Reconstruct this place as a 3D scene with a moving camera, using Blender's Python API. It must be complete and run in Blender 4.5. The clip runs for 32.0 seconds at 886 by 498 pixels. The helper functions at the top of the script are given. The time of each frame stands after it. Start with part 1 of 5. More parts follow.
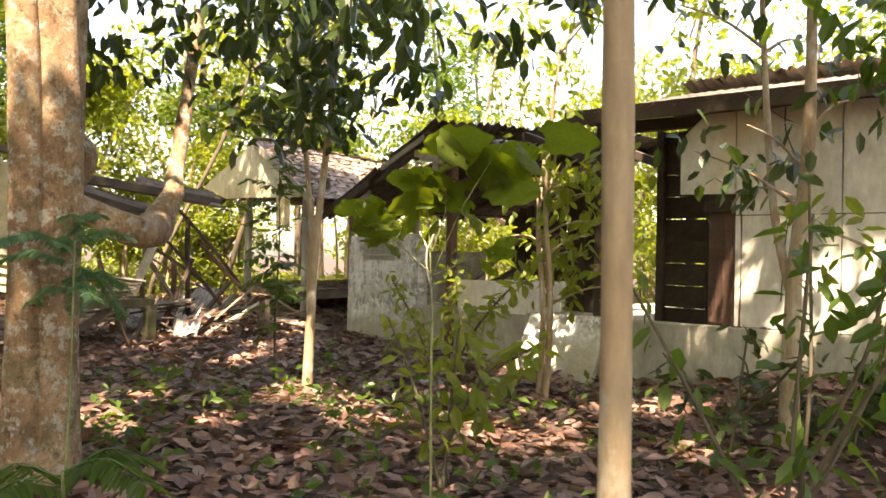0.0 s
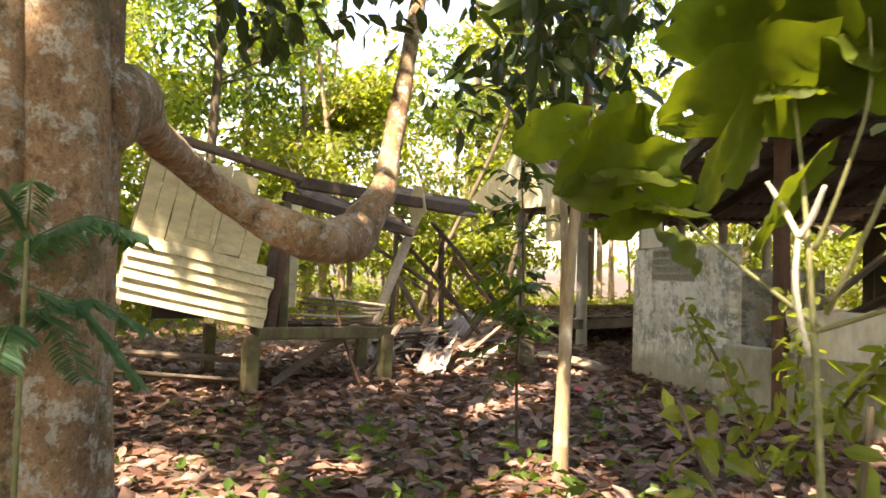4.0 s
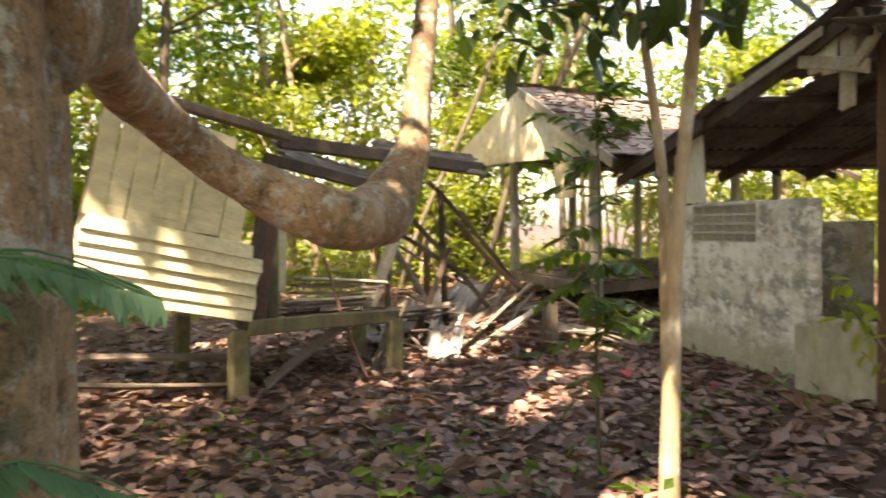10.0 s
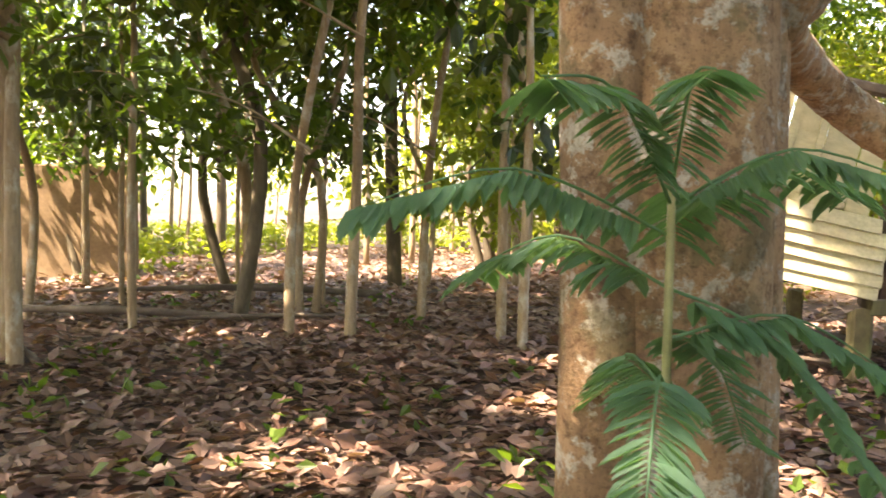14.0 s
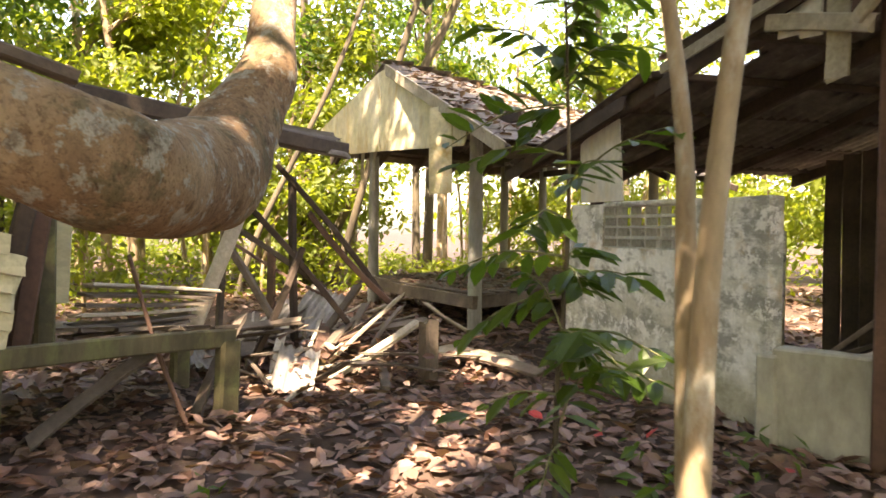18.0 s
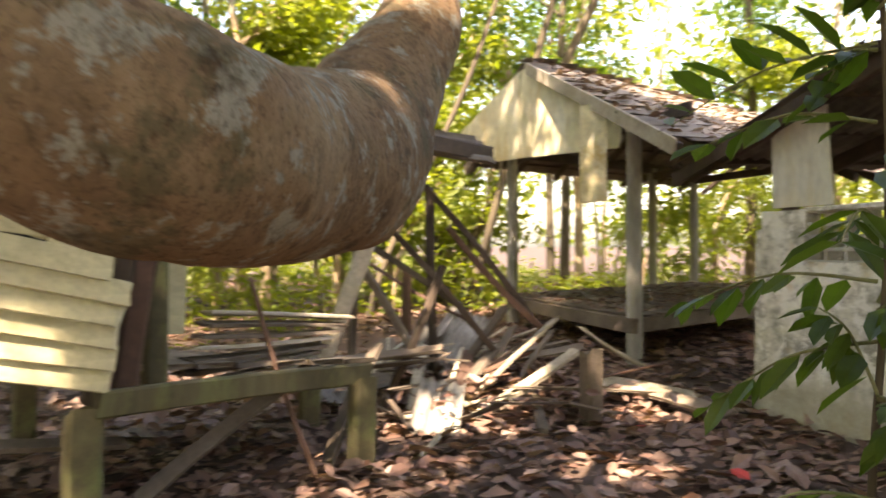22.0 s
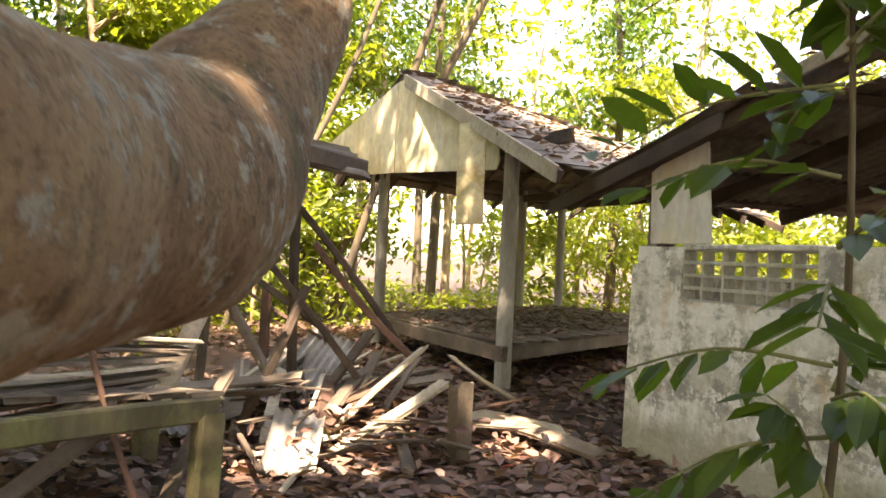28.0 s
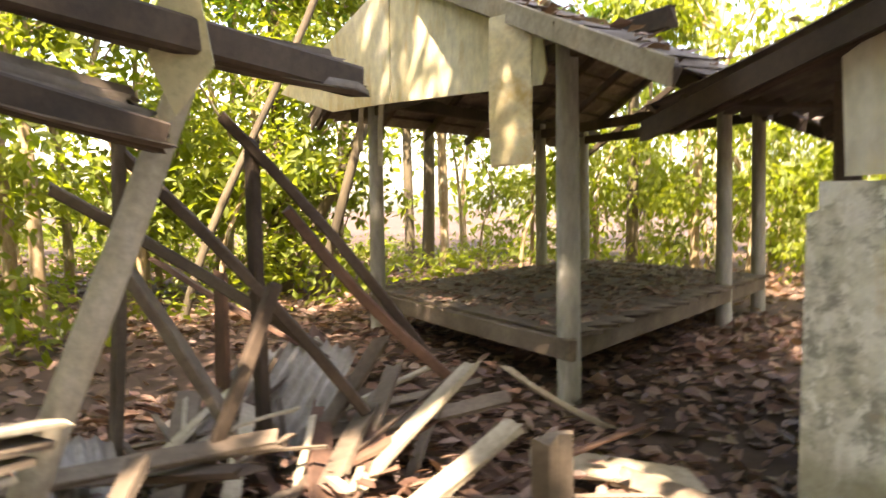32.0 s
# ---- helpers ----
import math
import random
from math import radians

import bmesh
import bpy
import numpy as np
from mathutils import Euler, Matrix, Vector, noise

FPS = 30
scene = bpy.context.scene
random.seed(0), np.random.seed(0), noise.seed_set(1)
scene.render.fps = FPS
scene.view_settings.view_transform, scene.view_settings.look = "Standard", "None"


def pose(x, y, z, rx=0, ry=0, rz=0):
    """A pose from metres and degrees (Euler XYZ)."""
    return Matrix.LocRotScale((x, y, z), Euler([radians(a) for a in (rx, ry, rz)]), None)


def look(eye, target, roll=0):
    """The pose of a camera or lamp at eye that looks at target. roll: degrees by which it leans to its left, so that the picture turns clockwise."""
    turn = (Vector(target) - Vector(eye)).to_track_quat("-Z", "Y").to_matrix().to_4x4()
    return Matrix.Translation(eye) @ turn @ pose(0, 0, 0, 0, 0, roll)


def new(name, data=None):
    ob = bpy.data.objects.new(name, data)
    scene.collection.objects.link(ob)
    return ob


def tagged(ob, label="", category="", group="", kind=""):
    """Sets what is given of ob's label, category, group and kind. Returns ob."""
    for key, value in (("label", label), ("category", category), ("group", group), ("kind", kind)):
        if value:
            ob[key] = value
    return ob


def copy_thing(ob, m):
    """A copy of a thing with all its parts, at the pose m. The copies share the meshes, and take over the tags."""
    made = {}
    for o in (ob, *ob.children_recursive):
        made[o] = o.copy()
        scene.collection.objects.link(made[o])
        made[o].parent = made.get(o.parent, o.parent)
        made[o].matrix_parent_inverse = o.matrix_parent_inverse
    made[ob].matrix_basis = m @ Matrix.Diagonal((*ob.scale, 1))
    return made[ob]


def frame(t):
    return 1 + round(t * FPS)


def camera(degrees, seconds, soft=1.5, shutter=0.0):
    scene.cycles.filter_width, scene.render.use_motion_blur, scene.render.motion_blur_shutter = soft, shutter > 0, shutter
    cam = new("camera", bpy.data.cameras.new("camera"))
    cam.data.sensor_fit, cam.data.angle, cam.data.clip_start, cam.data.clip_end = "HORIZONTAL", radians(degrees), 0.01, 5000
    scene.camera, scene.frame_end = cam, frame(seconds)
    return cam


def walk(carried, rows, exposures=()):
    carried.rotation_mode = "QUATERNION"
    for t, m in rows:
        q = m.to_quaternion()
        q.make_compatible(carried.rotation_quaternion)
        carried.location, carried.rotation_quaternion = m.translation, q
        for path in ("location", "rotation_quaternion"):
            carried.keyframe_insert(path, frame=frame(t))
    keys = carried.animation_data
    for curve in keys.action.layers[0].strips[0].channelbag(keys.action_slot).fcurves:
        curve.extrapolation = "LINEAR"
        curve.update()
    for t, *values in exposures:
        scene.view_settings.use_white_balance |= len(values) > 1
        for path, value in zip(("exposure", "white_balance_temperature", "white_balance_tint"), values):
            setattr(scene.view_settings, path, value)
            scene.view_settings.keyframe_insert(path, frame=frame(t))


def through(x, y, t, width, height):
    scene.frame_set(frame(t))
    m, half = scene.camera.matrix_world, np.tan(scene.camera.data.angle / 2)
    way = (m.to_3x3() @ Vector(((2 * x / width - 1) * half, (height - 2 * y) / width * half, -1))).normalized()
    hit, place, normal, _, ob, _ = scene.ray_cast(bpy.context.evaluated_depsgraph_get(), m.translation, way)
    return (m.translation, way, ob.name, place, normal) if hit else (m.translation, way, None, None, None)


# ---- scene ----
cam = camera(57.0, 32.0, soft=1.6, shutter=0.4)
PLAN = 1.12  # metres to one unit of the plan below
PATH = [
    (0, (8.393, -7.913, 1.206), (6.454, -5.624, 1.237), 1.20),
    (0.5, (8.465, -7.743, 1.193), (6.417, -5.552, 1.270), 1.91),
    (1, (8.044, -7.442, 1.188), (5.830, -5.419, 1.254), 0.70),
    (1.5, (7.874, -7.312, 1.198), (5.653, -5.294, 1.197), 1.02),
    (2, (7.629, -7.124, 1.167), (5.417, -5.098, 1.117), 1.09),
    (2.5, (7.394, -6.881, 1.252), (5.035, -5.031, 1.143), 0.63),
    (4.5, (6.538, -6.115, 1.180), (3.903, -4.686, 1.296), 1.25),
    (5, (6.365, -6.328, 1.296), (4.016, -4.463, 1.345), -3.30),
    (5.5, (6.400, -6.511, 1.293), (4.497, -4.191, 1.272), -5.36),
    (6, (6.368, -6.246, 1.257), (4.875, -3.644, 1.220), -0.36),
    (6.5, (6.351, -6.086, 1.258), (5.143, -3.340, 1.258), 0.81),
    (7, (6.347, -6.048, 1.261), (5.220, -3.267, 1.282), 0.69),
    (7.5, (6.323, -6.086, 1.256), (5.086, -3.353, 1.280), 0.88),
    (8, (6.321, -6.231, 1.256), (4.854, -3.614, 1.280), 0.49),
    (8.5, (6.312, -6.223, 1.258), (4.527, -3.811, 1.256), -0.79),
    (9, (5.834, -6.422, 1.301), (3.864, -4.160, 1.260), -0.97),
    (9.5, (5.394, -6.044, 1.327), (3.077, -4.140, 1.226), -0.86),
    (10, (5.463, -6.033, 1.330), (2.927, -4.432, 1.245), -1.10),
    (10.5, (5.553, -6.009, 1.353), (2.755, -4.928, 1.383), -0.45),
    (11, (5.665, -5.978, 1.290), (2.736, -5.467, 1.694), -2.69),
    (11.5, (5.706, -6.140, 1.250), (2.781, -6.022, 1.904), -1.50),
    (12, (5.700, -6.200, 1.250), (2.757, -6.423, 1.786), -1.50),
    (12.5, (5.680, -6.230, 1.250), (2.742, -6.712, 1.616), -0.50),
    (13, (5.660, -6.250, 1.250), (2.727, -6.866, 1.386), 0.00),
    (13.5, (5.640, -6.270, 1.240), (2.692, -6.823, 1.188), 0.00),
    (15.5, (5.620, -6.150, 1.170), (2.632, -5.890, 1.128), -1.00),
    (16, (5.518, -6.100, 1.126), (2.572, -5.541, 1.036), -3.73),
    (16.5, (5.175, -5.827, 1.148), (2.352, -4.835, 0.931), 0.26),
    (17, (4.904, -5.548, 1.168), (2.284, -4.101, 0.956), 0.62),
    (17.5, (4.529, -5.476, 1.245), (2.208, -3.580, 1.121), 1.58),
    (18, (4.031, -5.246, 1.252), (1.854, -3.183, 1.189), 0.67),
    (18.5, (3.777, -5.081, 1.256), (1.235, -3.486, 1.252), -1.23),
    (19, (3.708, -5.034, 1.271), (0.941, -3.876, 1.333), -3.89),
    (19.5, (3.581, -5.113, 1.297), (0.731, -4.191, 1.460), -4.93),
    (20, (3.571, -5.202, 1.320), (0.673, -4.464, 1.563), -5.38),
    (20.5, (3.566, -5.196, 1.316), (0.654, -4.523, 1.574), -5.15),
    (21, (3.549, -5.084, 1.294), (0.667, -4.268, 1.462), -3.32),
    (21.5, (3.619, -4.924, 1.276), (0.839, -3.797, 1.319), -1.67),
    (22, (3.273, -4.852, 1.255), (0.805, -3.147, 1.243), -0.18),
    (22.5, (3.046, -4.730, 1.340), (0.820, -2.719, 1.359), 0.78),
    (23, (3.012, -4.683, 1.367), (0.839, -2.616, 1.447), 0.92),
    (23.5, (3.010, -4.680, 1.366), (0.831, -2.622, 1.487), 0.98),
    (24, (3.007, -4.723, 1.372), (0.817, -2.680, 1.531), 1.36),
    (24.5, (3.019, -4.715, 1.365), (0.808, -2.694, 1.533), 1.37),
    (25, (3.015, -4.680, 1.355), (0.795, -2.667, 1.506), 1.22),
    (25.5, (3.013, -4.684, 1.353), (0.804, -2.659, 1.486), 1.01),
    (27.5, (2.961, -4.679, 1.366), (0.805, -2.593, 1.421), 2.00),
    (28, (2.948, -4.644, 1.330), (0.794, -2.557, 1.366), 2.74),
    (28.5, (2.809, -4.513, 1.239), (0.672, -2.408, 1.269), 3.56),
    (29, (2.589, -4.341, 1.210), (0.540, -2.150, 1.204), 6.33),
    (29.5, (2.456, -4.202, 1.171), (0.446, -1.975, 1.186), 6.73),
    (30, (2.094, -4.001, 1.140), (0.199, -1.675, 1.124), 6.73),
    (30.5, (1.846, -3.862, 1.237), (0.023, -1.485, 1.071), 2.21),
    (31, (1.722, -3.380, 1.168), (-0.223, -1.100, 1.046), 4.79),
    (31.5, (1.610, -3.225, 1.229), (-0.467, -1.061, 1.197), 6.81),
    (32, (1.221, -3.373, 1.390), (-0.886, -1.240, 1.240), -0.79),
]
walk(cam, [(t, look(Vector(e) * PLAN, Vector(a) * PLAN, r)) for t, e, a, r in PATH], [(0.0, 2.6, 8500, 22), (5.0, 2.7, 8500, 22), (7.0, 3.0, 8500, 22), (10.0, 2.75, 8500, 22), (13.0, 3.25, 8500, 22), (17.5, 3.0, 8500, 22), (19.5, 2.5, 8500, 21), (21.0, 2.65, 8500, 21), (23.0, 2.74, 8500, 22), (28.0, 2.95, 8500, 22), (32.0, 2.9, 8500, 22)])

# ---- world and sun ----
SUN_AZ, SUN_EL = radians(146), radians(58)
world = bpy.data.worlds.new("sky")
scene.world = world
world.use_nodes = True
wn = world.node_tree
sky = wn.nodes.new("ShaderNodeTexSky")
sky.sky_type = "NISHITA"
sky.sun_disc = False
sky.sun_elevation = SUN_EL
sky.sun_rotation = SUN_AZ
sky.air_density, sky.dust_density = 1.0, 2.5
wn.links.new(sky.outputs[0], wn.nodes["Background"].inputs[0])
wn.nodes["Background"].inputs[1].default_value = 0.15
sun = new("sun", bpy.data.lights.new("sun", "SUN"))
sun.data.energy, sun.data.angle, sun.data.color = 5.0, radians(0.6), (1.0, 0.94, 0.82)
sun_way = Vector((math.sin(SUN_AZ) * math.cos(SUN_EL), math.cos(SUN_AZ) * math.cos(SUN_EL), math.sin(SUN_EL)))
sun.matrix_world = look(sun_way * 40, (0, 0, 0))


# ---- materials ----
def mat(name, build):
    m = bpy.data.materials.new(name)
    m.use_nodes = True
    nt = m.node_tree
    b = nt.nodes["Principled BSDF"]
    build(nt, b)
    return m


def node(nt, kind, **inputs):
    n = nt.nodes.new(kind)
    for key, value in inputs.items():
        n.inputs[key.replace("_", " ")].default_value = value
    return n


def ramp(nt, source, stops):
    r = nt.nodes.new("ShaderNodeValToRGB")
    els = r.color_ramp.elements
    while len(els) < len(stops):
        els.new(0.5)
    for el, (p, c) in zip(els, stops):
        el.position, el.color = p, (*c, 1)
    nt.links.new(source, r.inputs[0])
    return r.outputs[0]


def noise_of(nt, scale, detail=6, rough=0.6, stretch=(1, 1, 1), where="Object"):
    tc = nt.nodes.new("ShaderNodeTexCoord")
    mp = nt.nodes.new("ShaderNodeMapping")
    mp.inputs["Scale"].default_value = stretch
    nt.links.new(tc.outputs[where], mp.inputs[0])
    n = node(nt, "ShaderNodeTexNoise", Scale=scale, Detail=detail, Roughness=rough)
    nt.links.new(mp.outputs[0], n.inputs["Vector"])
    return n.outputs["Fac"]


def mixed(nt, fac, a, b, blend="MIX"):
    m = nt.nodes.new("ShaderNodeMix")
    m.data_type, m.blend_type = "RGBA", blend
    if isinstance(fac, float):
        m.inputs[0].default_value = fac
    else:
        nt.links.new(fac, m.inputs[0])
    for i, v in ((6, a), (7, b)):
        if isinstance(v, tuple):
            m.inputs[i].default_value = (*v, 1)
        else:
            nt.links.new(v, m.inputs[i])
    return m.outputs[2]


def bump_on(nt, b, source, strength=0.3, distance=0.01):
    bp = node(nt, "ShaderNodeBump", Strength=strength, Distance=distance)
    nt.links.new(source, bp.inputs["Height"])
    nt.links.new(bp.outputs[0], b.inputs["Normal"])


def surface(name, dark, mid, light, scale=3.0, fine=40.0, rough=0.85, stretch=(1, 1, 1), bump=0.4, stain=None, random_value=0.0, fine_stretch=None):
    """Two scales of tone over a base colour, with an optional stain of its own shape."""
    def build(nt, b):
        big = noise_of(nt, scale, 5, 0.6, stretch)
        small = noise_of(nt, fine, 8, 0.65, fine_stretch or stretch)
        c = ramp(nt, big, [(0.3, dark), (0.5, mid), (0.72, light)])
        g = ramp(nt, small, [(0.3, (0.55, 0.55, 0.55)), (0.65, (1, 1, 1))])
        c = mixed(nt, 0.75, c, g, "MULTIPLY")
        if stain:
            s = ramp(nt, noise_of(nt, stain[1], 6, 0.7, stain[2]), [(0.52, (0, 0, 0)), (0.68, (1, 1, 1))])
            c = mixed(nt, s, c, stain[0])
        if random_value:
            oi = nt.nodes.new("ShaderNodeObjectInfo")
            v = ramp(nt, oi.outputs["Random"], [(0, (1 - random_value,) * 3), (1, (1, 1, 1))])
            c = mixed(nt, 1.0, c, v, "MULTIPLY")
        nt.links.new(c, b.inputs["Base Color"])
        b.inputs["Roughness"].default_value = rough
        bump_on(nt, b, small, bump, 0.006)
    return mat(name, build)


def lichen_bark(name, dark, mid, light):
    """Smooth old bark: blotches of pale lichen with firm edges, dark pits, fine wrinkles."""
    def build(nt, b):
        big = noise_of(nt, 3.4, 6, 0.65, (1, 1, 0.7))
        wrinkle = noise_of(nt, 48, 9, 0.75, (1, 1, 0.55))
        scale_like = noise_of(nt, 110, 7, 0.7)
        c = ramp(nt, big, [(0.38, dark), (0.5, mid), (0.62, light)])
        pale = ramp(nt, noise_of(nt, 15, 9, 0.72), [(0.53, (0, 0, 0)), (0.57, (0.85, 0.85, 0.85))])
        c = mixed(nt, pale, c, (0.52, 0.5, 0.42))
        moss = ramp(nt, noise_of(nt, 5, 7, 0.72), [(0.54, (0, 0, 0)), (0.6, (0.7, 0.7, 0.7))])
        c = mixed(nt, moss, c, (0.15, 0.13, 0.06))
        blot = ramp(nt, noise_of(nt, 19, 9, 0.72), [(0.38, (0.42, 0.33, 0.26)), (0.46, (1, 1, 1))])
        c = mixed(nt, 0.75, c, blot, "MULTIPLY")
        pits = ramp(nt, scale_like, [(0.38, (0.45, 0.42, 0.4)), (0.48, (1, 1, 1))])
        c = mixed(nt, 0.7, c, pits, "MULTIPLY")
        g = ramp(nt, wrinkle, [(0.36, (0.5, 0.5, 0.5)), (0.52, (1, 1, 1))])
        c = mixed(nt, 0.6, c, g, "MULTIPLY")
        nt.links.new(c, b.inputs["Base Color"])
        b.inputs["Roughness"].default_value = 0.8
        knobs = noise_of(nt, 19, 9, 0.72)
        bump_on(nt, b, mixed(nt, 0.5, wrinkle, knobs), 1.0, 0.045)
    return mat(name, build)


def stained_plaster(name, pale, drab, dark):
    """Lime plaster: pale cloudy coat, drab worn areas, grey mould in drifts, ochre stains, a darker uneven band at the
    foot.
    """
    def build(nt, b):
        c = ramp(nt, noise_of(nt, 1.9, 8, 0.66, (1, 1, 1.25)), [(0.38, drab), (0.5, mid_of(pale, drab)), (0.58, pale)])
        mould = ramp(nt, noise_of(nt, 2.7, 9, 0.74, (1, 1, 1.6)), [(0.48, (0, 0, 0)), (0.57, (0.9, 0.9, 0.9))])
        c = mixed(nt, mould, c, dark)
        runs = ramp(nt, noise_of(nt, 9, 5, 0.6, (1, 1, 0.16)), [(0.56, (0, 0, 0)), (0.68, (0.4, 0.4, 0.4))])
        c = mixed(nt, runs, c, (0.27, 0.28, 0.22))
        flake = ramp(nt, noise_of(nt, 6, 9, 0.78), [(0.53, (0, 0, 0)), (0.56, (0.95, 0.95, 0.95))])
        c = mixed(nt, flake, c, pale)
        ochre = ramp(nt, noise_of(nt, 2.2, 5, 0.6), [(0.58, (0, 0, 0)), (0.64, (0.5, 0.5, 0.5))])
        c = mixed(nt, ochre, c, (0.52, 0.38, 0.18))
        tc = nt.nodes.new("ShaderNodeTexCoord")
        sx = nt.nodes.new("ShaderNodeSeparateXYZ")
        nt.links.new(tc.outputs["Object"], sx.inputs[0])
        low = nt.nodes.new("ShaderNodeMath")
        low.operation = "MULTIPLY_ADD"
        low.inputs[1].default_value = 0.55
        nt.links.new(noise_of(nt, 3.2, 6, 0.7), low.inputs[0])
        nt.links.new(sx.outputs[2], low.inputs[2])
        band = ramp(nt, low.outputs[0], [(0.58, (0.8, 0.8, 0.8)), (0.74, (0, 0, 0))])
        c = mixed(nt, band, c, (0.34, 0.32, 0.22))
        fine = noise_of(nt, 30, 8, 0.7)
        c = mixed(nt, 0.7, c, ramp(nt, fine, [(0.3, (0.72, 0.72, 0.72)), (0.6, (1, 1, 1))]), "MULTIPLY")
        nt.links.new(c, b.inputs["Base Color"])
        b.inputs["Roughness"].default_value = 0.9
        bump_on(nt, b, fine, 0.5, 0.006)
    return mat(name, build)


def mid_of(a, b):
    return tuple((p + q) / 2 for p, q in zip(a, b))


def leafy(name, colours, through=0.5, rough=0.45, island=True):
    """Thin leaf: gloss on top, light let through, tone by island."""
    m = bpy.data.materials.new(name)
    m.use_nodes = True
    nt = m.node_tree
    b = nt.nodes["Principled BSDF"]
    ge = nt.nodes.new("ShaderNodeNewGeometry")
    c = ramp(nt, ge.outputs["Random Per Island"], [(i / max(1, len(colours) - 1), k) for i, k in enumerate(colours)])
    vein = ramp(nt, noise_of(nt, 30, 3), [(0.3, (0.7, 0.7, 0.7)), (0.7, (1, 1, 1))])
    c = mixed(nt, 0.6, c, vein, "MULTIPLY")
    nt.links.new(c, b.inputs["Base Color"])
    b.inputs["Roughness"].default_value = rough
    tr = nt.nodes.new("ShaderNodeBsdfTranslucent")
    warm = mixed(nt, 1.0, c, (1.9, 1.75, 0.7), "MULTIPLY")
    nt.links.new(warm, tr.inputs[0])
    mx = nt.nodes.new("ShaderNodeMixShader")
    mx.inputs[0].default_value = through
    nt.links.new(b.outputs[0], mx.inputs[1])
    nt.links.new(tr.outputs[0], mx.inputs[2])
    nt.links.new(mx.outputs[0], nt.nodes["Material Output"].inputs[0])
    return m


M_EARTH = surface("earth", (0.035, 0.02, 0.014), (0.065, 0.038, 0.027), (0.1, 0.065, 0.046), 1.2, 22, 0.95, bump=0.8)
M_LITTER = leafy("dead_leaf", [(0.07, 0.034, 0.022), (0.14, 0.075, 0.055), (0.24, 0.15, 0.115), (0.1, 0.048, 0.034), (0.3, 0.21, 0.17), (0.16, 0.08, 0.06)], 0.12, 0.5)
M_REDLEAF = leafy("red_leaf", [(0.5, 0.04, 0.03), (0.4, 0.06, 0.04)], 0.2)
M_BARK = lichen_bark("bark", (0.22, 0.132, 0.068), (0.39, 0.245, 0.132), (0.5, 0.35, 0.205))
M_BARK_YOUNG = surface("young_bark", (0.2, 0.14, 0.08), (0.32, 0.235, 0.14), (0.42, 0.34, 0.22), 3, 40, 0.8, (1, 1, 0.3), 0.4, ((0.45, 0.44, 0.36), 6, (1, 1, 0.5)))
M_BARK_DARK = surface("dark_bark", (0.05, 0.04, 0.028), (0.1, 0.08, 0.05), (0.17, 0.14, 0.09), 3, 30, 0.9, (1, 1, 0.3), 0.5)
M_PLASTER = stained_plaster("old_plaster", (0.82, 0.82, 0.77), (0.52, 0.51, 0.41), (0.27, 0.27, 0.23))
M_PLINTH = surface("grey_render", (0.25, 0.25, 0.2), (0.38, 0.37, 0.29), (0.5, 0.49, 0.4), 1.5, 14, 0.92, (1, 1, 0.5), 0.4, ((0.2, 0.21, 0.15), 2, (1, 1, 0.3)))
M_BLOCK = surface("vent_block", (0.4, 0.41, 0.35), (0.52, 0.52, 0.45), (0.63, 0.63, 0.56), 5, 40, 0.9, bump=0.3)
M_BOARD = surface("white_board", (0.6, 0.58, 0.46), (0.72, 0.71, 0.62), (0.8, 0.79, 0.71), 0.9, 12, 0.75, (1, 1, 0.5), 0.1, ((0.62, 0.52, 0.3), 1.1, (1, 1, 0.4)))
M_GABLE = surface("stained_board", (0.62, 0.5, 0.25), (0.8, 0.73, 0.48), (0.88, 0.84, 0.68), 1.7, 16, 0.75, (1, 1, 0.5), 0.15, ((0.55, 0.4, 0.16), 2.5, (1.5, 1.5, 0.5)))
M_SIDING = surface("cream_paint", (0.5, 0.45, 0.25), (0.68, 0.62, 0.38), (0.78, 0.73, 0.5), 1.6, 24, 0.7, (1, 0.3, 1), 0.25, ((0.36, 0.31, 0.18), 3, (1, 0.4, 1)), 0.12)
M_WOOD = surface("grey_wood", (0.09, 0.068, 0.05), (0.17, 0.13, 0.095), (0.27, 0.22, 0.165), 2, 30, 0.85, (1, 1, 1), 0.5, None, 0.45)
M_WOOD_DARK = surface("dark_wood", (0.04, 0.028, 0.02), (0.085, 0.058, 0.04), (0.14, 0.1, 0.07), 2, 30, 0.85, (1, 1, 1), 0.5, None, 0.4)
M_WOOD_RED = surface("red_brown_wood", (0.07, 0.036, 0.024), (0.125, 0.066, 0.044), (0.19, 0.105, 0.07), 2, 30, 0.8, (1, 1, 1), 0.4, None, 0.3)
M_WOOD_PALE = surface("bleached_wood", (0.34, 0.29, 0.21), (0.5, 0.44, 0.33), (0.62, 0.57, 0.46), 2, 30, 0.85, (1, 1, 1), 0.4, None, 0.25)
M_WOOD_GREEN = surface("mossy_yellow_wood", (0.055, 0.048, 0.024), (0.1, 0.085, 0.042), (0.16, 0.14, 0.07), 2, 26, 0.85, (1, 1, 0.3), 0.4, ((0.15, 0.16, 0.06), 3, (1, 1, 0.5)))
M_POST = surface("grey_post", (0.24, 0.23, 0.2), (0.36, 0.35, 0.31), (0.47, 0.46, 0.42), 2, 30, 0.85, (1, 1, 0.3), 0.3)
M_ROOF = surface("weathered_roofing", (0.12, 0.095, 0.075), (0.22, 0.18, 0.145), (0.33, 0.29, 0.25), 3, 22, 0.9, bump=0.5, random_value=0.35)
